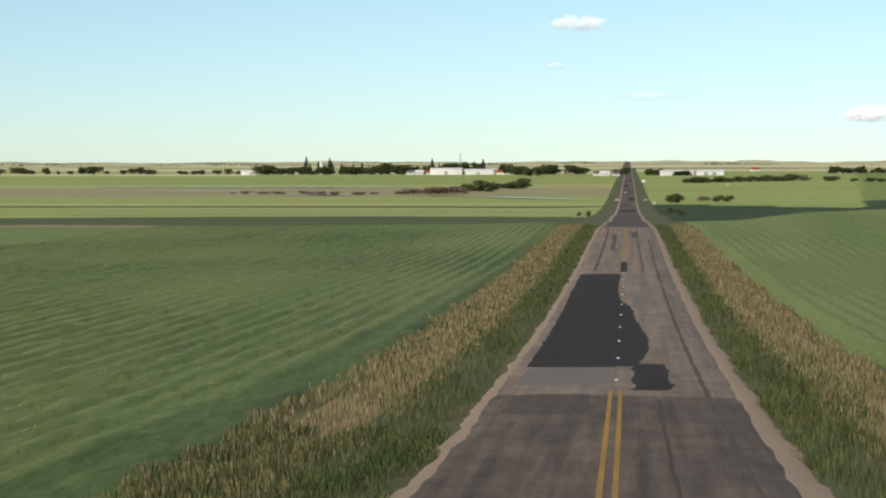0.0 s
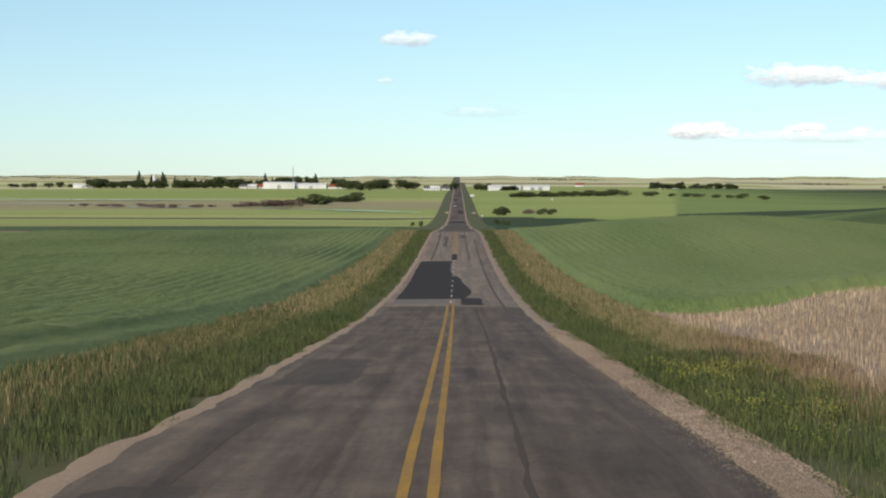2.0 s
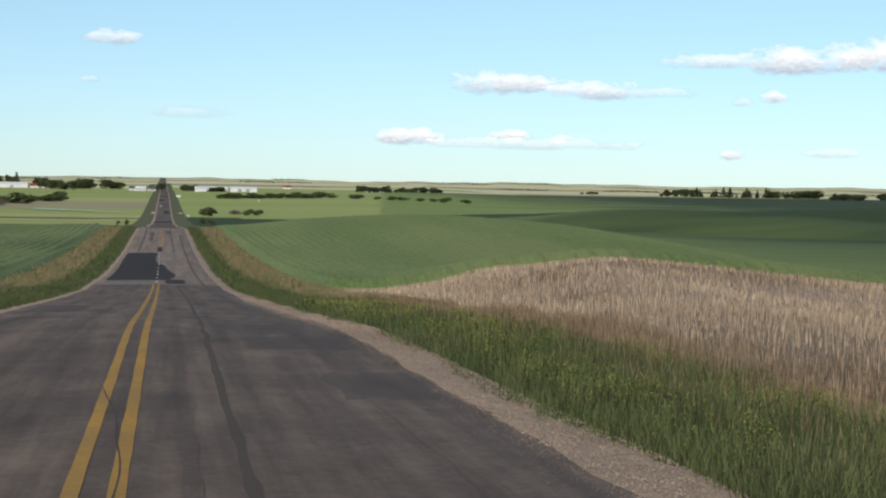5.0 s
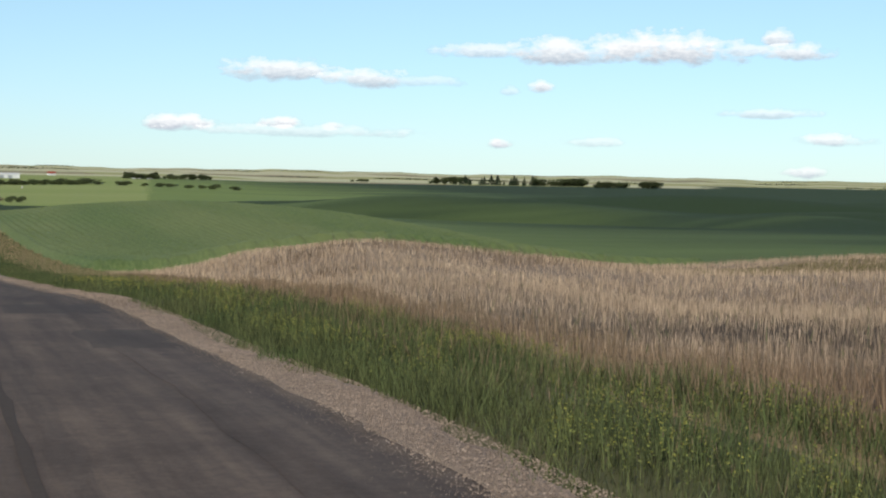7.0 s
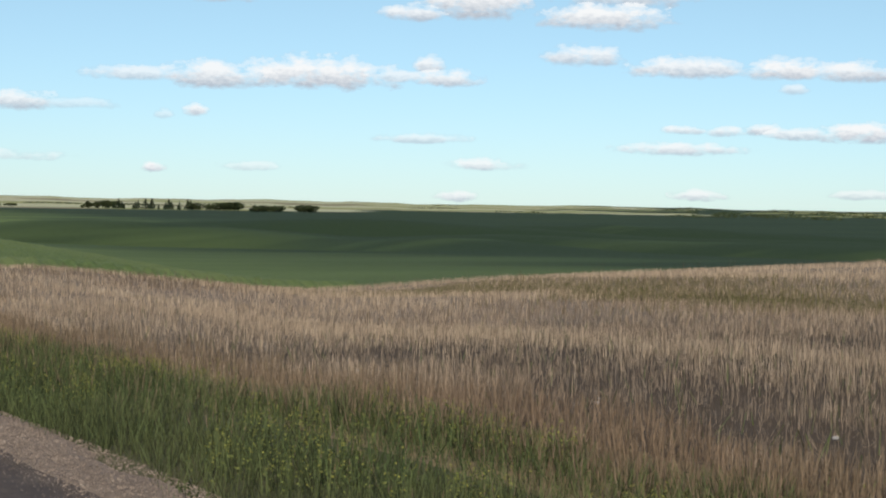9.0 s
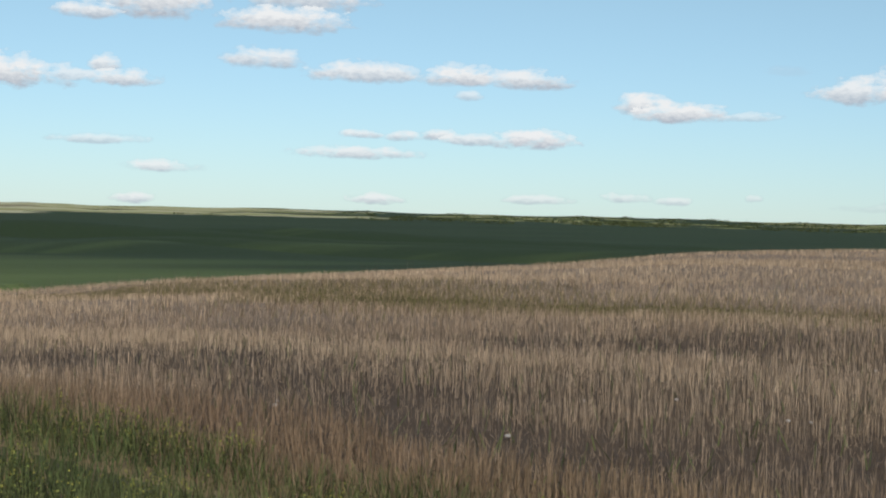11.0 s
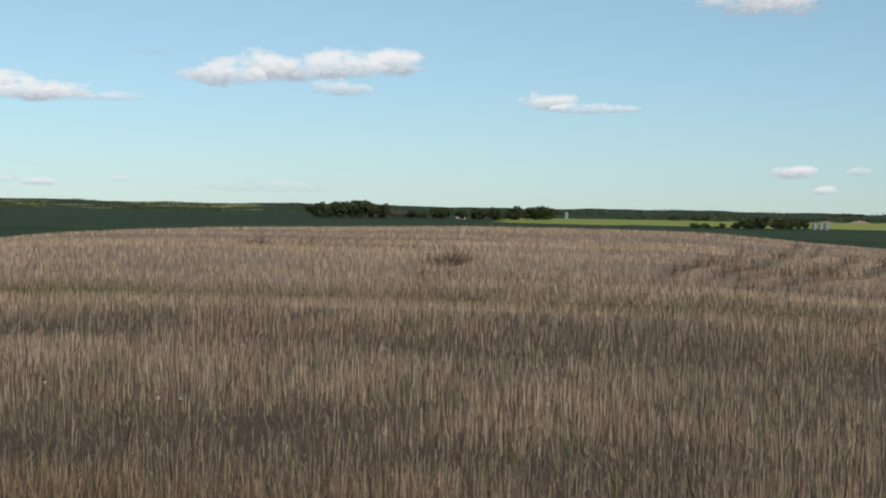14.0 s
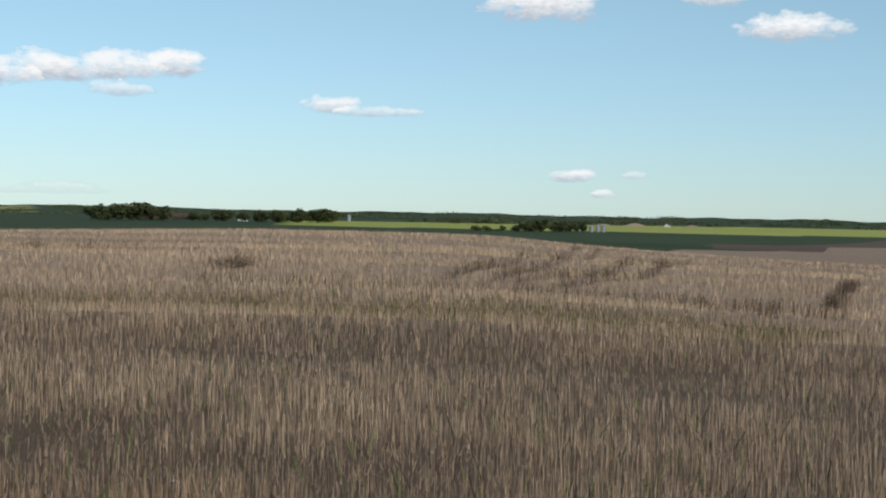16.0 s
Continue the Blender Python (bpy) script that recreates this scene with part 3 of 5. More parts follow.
rv, rf = [], []
for y in RY:
    edge = 0.04 * math.sin(y * 0.7) + 0.05 * math.sin(y * 1.9 + 1)
    for x in across:
        ex = x + (edge * math.copysign(1, x) if abs(x) > 3 else 0)
        drop = 0.03 if abs(x) > HALF else 0
        rv.append((ex, y, float(crown(ex, y)) - drop))
W = len(across)
for j in range(len(RY) - 1):
    for i in range(W - 1):
        rf.append((j * W + i, j * W + i + 1, (j + 1) * W + i + 1, (j + 1) * W + i))
worn = [1 if 103 < RY[j] < 298 else 0 for j in range(len(RY) - 1) for i in range(W - 1)]
road = tagged(obj("road", rv, rf, [ASPHALT, BLEACHED], worn), "worn grey two-lane asphalt road", "road", kind="structure")


def strip(name, side, inner, outer, y0, y1, step, material, lift, wob, parent=None, label="", kind=""):
    """A thin band along the road with ragged edges, from inner to outer metres off the centre line."""
    ys = np.arange(y0, y1 + step * 0.5, step)
    v, f = [], []
    for q, y in enumerate(ys):
        a = inner + wob * (0.7 * noise.noise((inner * 7, y * 0.9, 3)) + 0.8 * noise.noise((inner * 3, y * 0.23, 6)))
        b = outer + wob * (noise.noise((outer, y * 0.35, 1)) + 0.6 * noise.noise((outer, y * 1.7, 2)))
        for x in (a, a * 0.25 + b * 0.75, b):
            v.append((side * x, y, float(crown(side * x, y)) - 0.02 if x == a else float(lie(side * x, y)) + (lift if x != b else -0.08)))
        if q:
            k = q * 3
            f += [(k - 3, k - 2, k + 1, k), (k - 2, k - 1, k + 2, k + 1)]
    ob = obj(name, v, f, material)
    if parent:
        ob.parent = parent
    return tagged(ob, label, kind=kind)


for side in (-1, 1):
    strip("shoulder", side, HALF - 0.15, 4.1 if side < 0 else 4.45, -30, 420, 0.5, GRAVEL, 0.035, 0.28, None, "loose pale gravel shoulder beside the asphalt", "structure")
    strip("shoulder", side, HALF - 0.1, 4.7, 420, 3000, 12, GRAVEL, 0.06, 0.3, None, "loose pale gravel shoulder beside the asphalt", "structure")


def slab(name, x0, x1, y0, y1, material, lift, rag=0.25, bumps=None, label=""):
    """A repair or painted shade laid on the road: a thin sheet with a ragged outline. bumps: extra reach to the right
    at y.
    """
    n = max(6, int((y1 - y0) / 0.7))
    v, f = [], []
    for q in range(n + 1):
        y = y0 + (y1 - y0) * q / n
        a = x0 + rag * noise.noise((x0, y * 0.8, 5))
        b = x1 + rag * noise.noise((x1, y * 0.8, 9)) + (bumps(y) if bumps else 0)
        for p in range(5):
            x = a + (b - a) * p / 4
            yy = y + (rag * 0.8 * noise.noise((x * 1.3, y0, 2)) if q in (0, n) else 0)
            rim = name != "centre_line" and (q in (0, n) or p in (0, 4))
            v.append((x, yy, float(crown(x, yy)) + (-0.003 if rim else lift)))
        if q:
            for p in range(4):
                k = (q - 1) * 5 + p
                f.append((k, k + 1, k + 6, k + 5))
    ob = obj(name, v, f, material)
    ob.parent = road
    return tagged(ob, label)


# the big fresh repair on the slope, with its lobes over the right lane
def lobes(y):
    return 1.55 * math.exp(-((y - 126) / 16) ** 2) + 0.75 * math.exp(-((y - 150) / 12) ** 2) + 0.35 * math.exp(-((y - 182) / 5) ** 2)


slab("asphalt_patch", -3.7, 0.12, 114, 186, PATCH, 0.008, 0.12, lobes, "fresh black asphalt repair")
slab("asphalt_patch", 0.42, 1.9, 106, 116, PATCH, 0.010, 0.3, None, "fresh black asphalt repair")
slab("pale_patch", -3.6, 0.42, 107.5, 114.2, PALE, 0.007, 0.08, None, "pale grey concrete repair")
slab("pale_patch", 0.62, 1.15, 150, 163, PALE, 0.012, 0.1)
slab("dark_repair_or_shade", -3.4, -0.5, 99, 105, DARK, 0.006, 0.16)
slab("dark_repair_or_shade", 1.6, 3.7, 28.0, 31.5, DARK, 0.006, 0.16)
slab("dark_repair_or_shade", 2.3, 3.75, 20.5, 24.5, DARK, 0.006, 0.16)
slab("dark_repair_or_shade", -3.5, -1.6, 48, 58, DARK, 0.006, 0.16)
slab("dark_repair_or_shade", -3.5, -2.2, 26, 33, DARK, 0.006, 0.16)
slab("dark_repair_or_shade", 0.7, 1.5, 255, 272, DARK, 0.01, 0.3)
slab("dark_repair_or_shade", -1.6, -1.0, 225, 262, DARK, 0.01, 0.3)
slab("dark_repair_or_shade", -0.32, 0.32, 188, 204, PATCH, 0.012, 0.1)
# full-width dark sheet: cloud shadow painted over the road past the crest
slab("dark_repair_or_shade", -3.6, 3.6, 298, 640, DARK, 0.012, 0.1)
# far repairs across the road
for k, (y, d) in enumerate(((660, 50), (760, 90), (900, 60), (1040, 120), (1240, 60), (1340, 30), (1420, 50), (1520, 26), (1600, 60), (1710, 36), (1830, 80), (2000, 50), (2150, 70), (2300, 40))):
    slab("dark_repair_or_shade", (-3.5, -3.4, 0.1)[k % 3], (3.5, 0.4, 3.4)[k % 3], y, y + d, DARK if k % 2 else PATCH, 0.03, 0.2)


def seam(points, width, material, lift):
    """A dark seam of sealed crack or worn tyre track, through points x, y."""
    px, py = zip(*points)
    ys = np.arange(py[0], py[-1], 0.5)
    xs = curve(py, px, ys)
    v, f = [], []
    for q, (x, y) in enumerate(zip(xs, ys)):
        w = width * (0.75 + 0.35 * noise.noise((x, y * 0.6, 4)) + 0.35 * noise.noise((x, y * 1.9, 7)))
        c = x + 0.05 * noise.noise((y * 0.5, x, 8))
        v += [(c - w / 2, y, float(crown(c, y)) + lift), (c + w / 2, y, float(crown(c, y)) + lift)]
        if q:
            k = q * 2
            f.append((k - 2, k - 1, k + 1, k))
    ob = obj("tar_seam", v, f, material)
    ob.parent = road


seam(((1.05, 3), (1.1, 20), (1.25, 45), (1.4, 75), (1.3, 104)), 0.12, SEAM, 0.0065)
seam(((0.62, 3), (0.66, 20), (0.7, 45), (0.75, 75), (0.7, 104)), 0.22, WORN, 0.005)
seam(((1.3, 3), (1.36, 20), (1.5, 45), (1.65, 75), (1.6, 104)), 0.30, WORN, 0.0045)
seam(((2.75, 3), (2.8, 20), (2.85, 45), (2.8, 75), (2.8, 104)), 0.34, WORN, 0.0045)
seam(((-1.1, 3), (-1.15, 30), (-1.1, 60), (-1.1, 98)), 0.26, WORN, 0.005)
seam(((-2.7, 3), (-2.75, 30), (-2.7, 60), (-2.7, 98)), 0.3, WORN, 0.005)
seam(((0.1, 11), (0.13, 15), (0.0, 19), (-0.3, 23)), 0.02, SEAM, 0.009)
seam(((2.9, 30), (3.0, 70), (2.8, 130), (2.7, 250)), 0.22, DARK, 0.005)
seam(((1.6, 190), (1.5, 240), (1.5, 290)), 0.25, DARK, 0.005)
seam(((-2.4, 190), (-2.3, 240), (-2.4, 290)), 0.35, DARK, 0.005)

# the double centre line, broken by the repairs
for y0, y1 in ((-40, 106), (204, 292)):
    for x in (-0.155, 0.155):
        slab("centre_line", x - 0.062, x + 0.062, y0, y1, PAINT, 0.006, 0.012, None, "worn yellow centre line")
for k in range(10):
    y = 109 + k * 8.6
    tab = tagged(obj("road_marker_tab", *block(0.11, 0.03, 0.05), TAB, flat=True), "small white reflective marker tab on the asphalt", "road marker", "tabs along the centre line")
    tab.location = (0.0, y, float(crown(0, y)) + 0.02)

# ---------------------------------------------------------------- trees and bushes
rng = np.random.default_rng(7)


def raw(name, verts, quads, material, smooth_it=False):
    """A mesh object straight from arrays: verts n x 3, faces m x 3 or m x 4."""
    me = bpy.data.meshes.new(name)
    verts, quads = np.asarray(verts, np.float32), np.asarray(quads, np.int32)
    m, w = quads.shape
    me.vertices.add(len(verts))
    me.vertices.foreach_set("co", verts.ravel())
    me.loops.add(m * w)
    me.loops.foreach_set("vertex_index", quads.ravel())
    me.polygons.add(m)
    me.polygons.foreach_set("loop_start", np.arange(0, m * w, w, dtype=np.int32))
    me.materials.append(material)
    me.update(calc_edges=True)
    me.validate()
    return new(name, me)


def tufts(n, centre, radii, size):
    """n leaf sprays, each a bent quad, scattered through an ellipsoid's outer part."""
    d = rng.normal(size=(n, 3))
    d /= np.linalg.norm(d, axis=1)[:, None]
    p = np.asarray(centre) + d * np.asarray(radii) * (rng.uniform(0.45, 1.0, n) ** 0.5)[:, None]
    a, b = rng.normal(size=(n, 3)), rng.normal(size=(n, 3))
    a /= np.linalg.norm(a, axis=1)[:, None]
    b -= a * (a * b).sum(1)[:, None]
    b /= np.linalg.norm(b, axis=1)[:, None]
    s = size * rng.uniform(0.6, 1.3, n)[:, None]
    q = np.stack([p - a * s, p - b * s * 0.7, p + a * s, p + b * s * 0.7], 1).reshape(-1, 3)
    return q


def quads_of(v):
    return np.arange(len(v)).reshape(-1, 4)


def stem(x0, y0, z0, x1, y1, z1, r0, r1, sides=6):
    """A tapered limb between two points."""
    a, b = Vector((x0, y0, z0)), Vector((x1, y1, z1))
    q = (b - a).to_track_quat("Z", "Y")
    v = []
    for p, r in ((a, r0), (b, r1)):
        for k in range(sides):
            t = 2 * math.pi * k / sides
            v.append(tuple(p + q @ Vector((r * math.cos(t), r * math.sin(t), 0))))
    return v, [(k, (k + 1) % sides, sides + (k + 1) % sides, sides + k) for k in range(sides)]


def joined(parts):
    v, f = [], []
    for pv, pf in parts:
        k = len(v)
        v += list(pv)
        f += [tuple(i + k for i in face) for face in pf]
    return v, f


def child(ob, parent, label=""):
    ob.parent = parent
    return tagged(ob, label)


def make_tree(kind, h, w):
    """One tree or bush at the origin: trunk with limbs, and a crown of many leaf sprays."""
    root = new("tree" if kind != "bush" and kind != "willow" else "bush")
    trunk_h = {"broad": 0.25, "spruce": 0.95, "bush": 0.3, "willow": 0.4}[kind] * h
    limbs = [stem(0, 0, -0.4, 0.02 * h, 0, trunk_h, 0.035 * h * (0.6 if kind == "spruce" else 1), 0.012 * h)]
    crown_v = []
    if kind == "spruce":
        for k in range(11):
            z = h * (0.12 + 0.86 * k / 10)
            r = w * 0.5 * (1.02 - k / 10.2)
            crown_v.append(tufts(max(10, int(46 * (1 - k / 12))), (0, 0, z), (r, r, h * 0.05), 0.10 * w))
    else:
        lumps = 12 if kind == "broad" else 7
        for k in range(lumps):
            t = 2 * math.pi * k / lumps + rng.uniform(-0.4, 0.4)
            rr = w * 0.30 * rng.uniform(0.3, 1.0)
            z = h * (rng.uniform(0.2, 0.76) if kind == "broad" else rng.uniform(0.22, 0.66))
            c = (rr * math.cos(t), rr * math.sin(t), z)
            limbs.append(stem(0.015 * h, 0, trunk_h * 0.8, *c, 0.014 * h, 0.004 * h, 4))
            s = rng.uniform(0.18, 0.27)
            crown_v.append(tufts(75, c, (w * s, w * s, h * s * 0.8), 0.055 * h if kind == "broad" else 0.075 * h))
    v, f = joined(limbs)
    child(obj("trunk", v, f, BARK), root)
    cv = np.concatenate(crown_v)
    child(raw("crown", cv, quads_of(cv), {"broad": LEAF, "spruce": NEEDLE, "bush": LEAF, "willow": WILLOW}[kind]), root,
          "thin pinkish bare twigs" if kind == "willow" else "")
    return root


PROTO = {"broad": [make_tree("broad", 10, 10), make_tree("broad", 10, 12), make_tree("broad", 10, 8)], "spruce": [make_tree("spruce", 10, 4.5)],
         "bush": [make_tree("bush", 4, 6), make_tree("bush", 4, 7.5)], "willow": [make_tree("willow", 4, 7)]}
WORDS = {"broad": ("dark green leafy tree with a rounded crown", "tree"), "spruce": ("dark slender spruce with a pointed top", "tree"),
         "bush": ("dense dark green bush in the grass", "bush"), "willow": ("pinkish brown leafless marsh bush", "bush")}
used_proto = set()


def plant(kind, x, y, h, wide=1.0, group=""):
    """Sets a tree of that height on the ground."""
    q = int(rng.integers(len(PROTO[kind])))
    src = PROTO[kind][q]
    s = h / (10 if kind in ("broad", "spruce") else 4)
    m = Matrix.Translation((x, y, float(lie(x, y)) - 0.1)) @ Matrix.Rotation(rng.uniform(0, 6.28), 4, "Z")
    ob = src if (kind, q) not in used_proto else copy_thing(src, m)
    used_proto.add((kind, q))
    ob.matrix_basis = m @ Matrix.Diagonal((s * wide, s * wide, s, 1))
    return tagged(ob, *WORDS[kind], group)


def row_of(kind, x0, y0, x1, y1, n, h, spread=15, wide=1.0, group=""):
    n, wide = int(n * 1.45), wide * 1.35
    for k in range(n):
        t = (k + rng.uniform(-0.3, 0.3)) / max(n - 1, 1)
        plant(kind, x0 + (x1 - x0) * t + rng.uniform(-1, 1) * spread * 0.3, y0 + (y1 - y0) * t + rng.uniform(-1, 1) * spread,
              h * rng.uniform(0.5, 1.25), wide * rng.uniform(0.85, 1.3), group)


# the town's shelter belts, beyond the marsh
row_of("broad", -455, 2050, -272, 2056, 26, 10.5, 18, 1.15, "town trees")
row_of("broad", -900, 2081, -480, 2056, 22, 9.5, 25, 1.3, "town trees")
row_of("spruce", -405, 2081, -300, 2075, 9, 17, 20, 1.0, "town spruces")
row_of("broad", -300, 2081, -190, 2088, 12, 13.5, 14, 1.0, "town trees")
row_of("spruce", -240, 2091, -170, 2091, 6, 15, 10, 1.0, "town spruces")
row_of("broad", -150, 2062, -100, 1812, 10, 11, 12, 1.0, "town trees")
row_of("broad", -96, 1962, -84, 1972, 4, 12, 6, 1.2, "grove by the town")
row_of("broad", -66, 1969, -50, 1969, 4, 10.5, 6, 1.1, "grove by the town")
row_of("broad", -20, 1981, -4, 1981, 3, 8, 5, 1.0, "grove by the town")
row_of("broad", 20, 1969, 36, 1906, 5, 7, 8, 1.2, "hedge by the road")
# bushes in the marsh and along the road
row_of("bush", -104, 1132, -88, 1119, 5, 7.0, 6, 1.0, "bushes in the marsh")
row_of("bush", -86, 1186, -72, 1203, 5, 5.0, 8, 1.0, "bushes in the marsh")
row_of("bush", -76, 1250, -82, 1344, 4, 7, 8, 1.0, "bushes in the marsh")
row_of("willow", -138, 1044, -104, 1050, 7, 5.5, 8, 1.1, "willows in the marsh")
row_of("willow", -240, 1056, -150, 1038, 9, 3.2, 10, 1.2, "willows in the marsh")
plant("bush", 21.5, 856, 5.6, 1.0), plant("bush", 24.5, 858, 4.6, 0.9)
plant("bush", 43.5, 865, 4.2, 1.1), plant("bush", 48.5, 866, 4.0, 1.1)
plant("willow", 37, 874, 4.0, 1.0)
plant("bush", -10.8, 515, 2.0, 0.6), plant("bush", -13.5, 520, 1.6, 0.7)
plant("bush", 16, 560, 2.2, 1.0), plant("bush", 15, 640, 2.4, 1.0)
row_of("bush", 44, 1359, 135, 1448, 18, 5.5, 10, 1.2, "hedge in the far fields")
row_of("bush", 136, 1448, 250, 1406, 8, 4.5, 10, 1.2, "hedge in the far fields")
# shelter belts to the right of the road
row_of("broad", 236, 2046, 285, 2100, 9, 8.5, 8, 1.1, "far shelter belt")
row_of("broad", 300, 2140, 372, 2219, 11, 7.5, 10, 1.1, "far shelter belt")
row_of("bush", 690, 2694, 715, 2700, 4, 7, 6, 1.0, "far hedge")
row_of("broad", 755, 2472, 800, 2450, 6, 11, 8, 1.0, "spruce belt")
row_of("spruce", 790, 2440, 890, 2357, 14, 13, 10, 1.2, "spruce belt")
row_of("broad", 890, 2350, 932, 2276, 8, 12.5, 8, 1.2, "spruce belt")
row_of("broad", 895, 2135, 950, 2160, 7, 10, 8, 1.1, "round grove")
row_of("broad", 985, 2175, 1014, 2186, 5, 10.5, 6, 1.2, "round grove")
# woods beyond the stubble
row_of("broad", 1789, 1137, 1870, 1080, 16, 21, 14, 0.9, "wood beyond the stubble")
row_of("willow", 1840, 1090, 1900, 1050, 5, 14, 8, 0.5, "bare trees in the wood")
row_of("broad", 1880, 1040, 1960, 960, 11, 15, 12, 1.0, "wood beyond the stubble")
row_of("broad", 1915, 950, 2016, 917, 12, 18, 12, 1.0, "wood beyond the stubble")
row_of("broad", 1744, 572, 1812, 510, 13, 13.5, 8, 1.1, "farmyard trees")
row_of("bush", 1737, 608, 1744, 590, 4, 6.5, 4, 1.0, "farmyard trees")
row_of("bush", 2380, 880, 2400, 800, 6, 8, 12, 1.2, "far hedge")


# far woods on the skyline hills: too many to count
def far_woods():
    out = []
    for _ in range(120):
        az = radians(rng.uniform(-24, 88))
        r = rng.choice([3350, 3600, 3850, 4150, 4400, 4600]) + rng.uniform(-40, 40)
        if rng.uniform() < 0.35 and abs(math.degrees(az)) < 3:
            continue
        x, y = r * math.sin(az), r * math.cos(az)
        if math.sin(az * 90 + r * 0.01) < -0.1 and rng.uniform() < 0.75:
            continue
        w = rng.uniform(25, 100)
        hh = rng.uniform(1.0, 2.6)
        out.append(tufts(int(20 + w * 1.6), (x, y, float(lie(x, y)) + hh * 0.35), (w, 8, hh), 1.7))
    for _ in range(200):
        az, r = radians(rng.uniform(37, 90)), rng.choice([3000, 3400, 3700, 4100, 4500]) + rng.uniform(-60, 60)
        x, y = r * math.sin(az), r * math.cos(az)
        w, hh = rng.uniform(20, 70), rng.uniform(2.5, 6)
        out.append(tufts(int(24 + w * 1.8), (x, y, float(lie(x, y)) + hh * 0.35), (12, w, hh), 2.0))
    v = np.concatenate(out)
    tagged(raw("far_woods", v, quads_of(v), LEAF), "distant dark bluffs of trees on the hills", "woods", kind="stuff")


far_woods()


# ---------------------------------------------------------------- grass, stubble and crops
def blades(name, x, y, h, w, material, label, category, lean=0.12, base=0.0, heads=False):
    """Upright blades or stalks at x, y. heads: a wider seed head on top, as grass in flower has."""
    n = len(x)
    z = lie(x, y) - 0.05 + base
    t = rng.uniform(0, 2 * math.pi, n)
    dx, dy = np.cos(t) * w / 2, np.sin(t) * w / 2
    lx, ly = rng.normal(0, lean, n) * h, rng.normal(0, lean, n) * h
    b0, b1 = np.stack([x - dx, y - dy, z], 1), np.stack([x + dx, y + dy, z], 1)
    top = np.stack([x + lx, y + ly, z + h + 0.05], 1)
    if heads:
        mid0 = np.stack([x + lx * 0.7 - dx * 1.5, y + ly * 0.7 - dy * 1.5, z + h * 0.72], 1)
        mid1 = np.stack([x + lx * 0.7 + dx * 1.5, y + ly * 0.7 + dy * 1.5, z + h * 0.72], 1)
        v = np.stack([b0 * 0.5 + b1 * 0.5, mid1, top, mid0], 1).reshape(-1, 3)
    else:
        d = np.stack([dx, dy, 0 * dx], 1) * 0.55
        v = np.stack([b0, b1, top + d, top - d], 1).reshape(-1, 3)
    return tagged(raw(name, v, quads_of(v), material), label, category, kind="stuff")


def fan(n, r0, r1, a0, a1, power=1.0):
    """n places between two distances and headings of the hill top, thinning out with distance."""
    u = rng.uniform(0, 1, n)
    r = r0 * (r1 / r0) ** (u ** power)
    a = np.radians(rng.uniform(a0, a1, n))
    return r * np.sin(a), r * np.cos(a), r


def clumpy(x, y, scale, seed):
    return np.array([noise.noise((a * scale, b * scale, seed)) for a, b in zip(x, y)])


# stubble over the hill top
sx, sy, sr = fan(720000, 9, 190, 2, 93, 0.68)
ok = (sx > 7.6) & (sy < 86 + np.maximum(0, 24 - sx)) & (rng.uniform(0, 1, len(sx)) < smooth(7.4, 9.6, sx))
sx, sy, sr = sx[ok], sy[ok], sr[ok]
thin = clumpy(sx, sy, 0.16, 3) * 0.9 + clumpy(sx, sy, 0.55, 5) * 0.7 + 0.42 * smooth(16, 38, sr) + 0.22 * np.sin(sx * 0.55 + 2.5 * clumpy(sx, sy, 0.05, 9)) - 0.27 - 0.45 * np.exp(-((sx - 25) / 8) ** 2 - ((sy - 38) / 10) ** 2)
ok = rng.uniform(0, 1, len(sx)) < 0.62 + 0.7 * thin
sx, sy, sr = sx[ok], sy[ok], sr[ok]
sh = rng.uniform(0.08, 0.21, len(sx)) * (1 + 0.25 * thin[ok])


def off_line(points, x, y):
    """Distance of the places x, y from a line through points."""
    best = np.full(len(x), 1e9)
    for (ax, ay), (bx, by) in zip(points, points[1:]):
        ux, uy = bx - ax, by - ay
        k = np.clip(((x - ax) * ux + (y - ay) * uy) / (ux * ux + uy * uy), 0, 1)
        best = np.minimum(best, np.hypot(x - ax - k * ux, y - ay - k * uy))
    return best


# wheel tracks of the seeder and the sprayer, where the straw is pressed down
TRACKS = (((38, 52), (41.5, 23), (46.4, 15), (47.4, 9.4), (41, 5.5)), ((104, 22.7), (70, 16.5), (55, 14), (49.6, 15.2)), ((117, 32), (75, 22), (55, 17.8), (49.4, 17.3)))
for track in TRACKS:
    wheel = np.minimum(np.abs(off_line(track, sx, sy) - 0.75), 2)
    sh = sh * (0.12 + 0.88 * smooth(0.25, 0.65, wheel))
back = (sx + 2.2 * np.sin(sy * 0.21) > 37) | (sy + 2.5 * np.sin(sx * 0.4) > 40)
for part_of, straw_mat, words in ((~back, STRAW, "tall dry cereal stubble standing in brown soil"), (back, STRAW_PALE, "pale golden cereal stubble on the hill top")):
    blades("stubble", sx[part_of], sy[part_of], sh[part_of], 0.0036 * np.maximum(1, sr[part_of] / 16), straw_mat, words, "stubble", 0.05)
# lying straw between the stalks
lx_, ly_, lr = fan(100000, 9, 110, 2, 93, 0.9)
ok = (lx_ > 8.2) & (ly_ < 86)
lx_, ly_, lr = lx_[ok], ly_[ok], lr[ok]
blades("loose_straw", lx_, ly_, rng.uniform(0.015, 0.05, len(lx_)), 0.004 * np.maximum(1, lr / 20), STRAW, "short broken straw lying between stubble", "straw", 1.2)
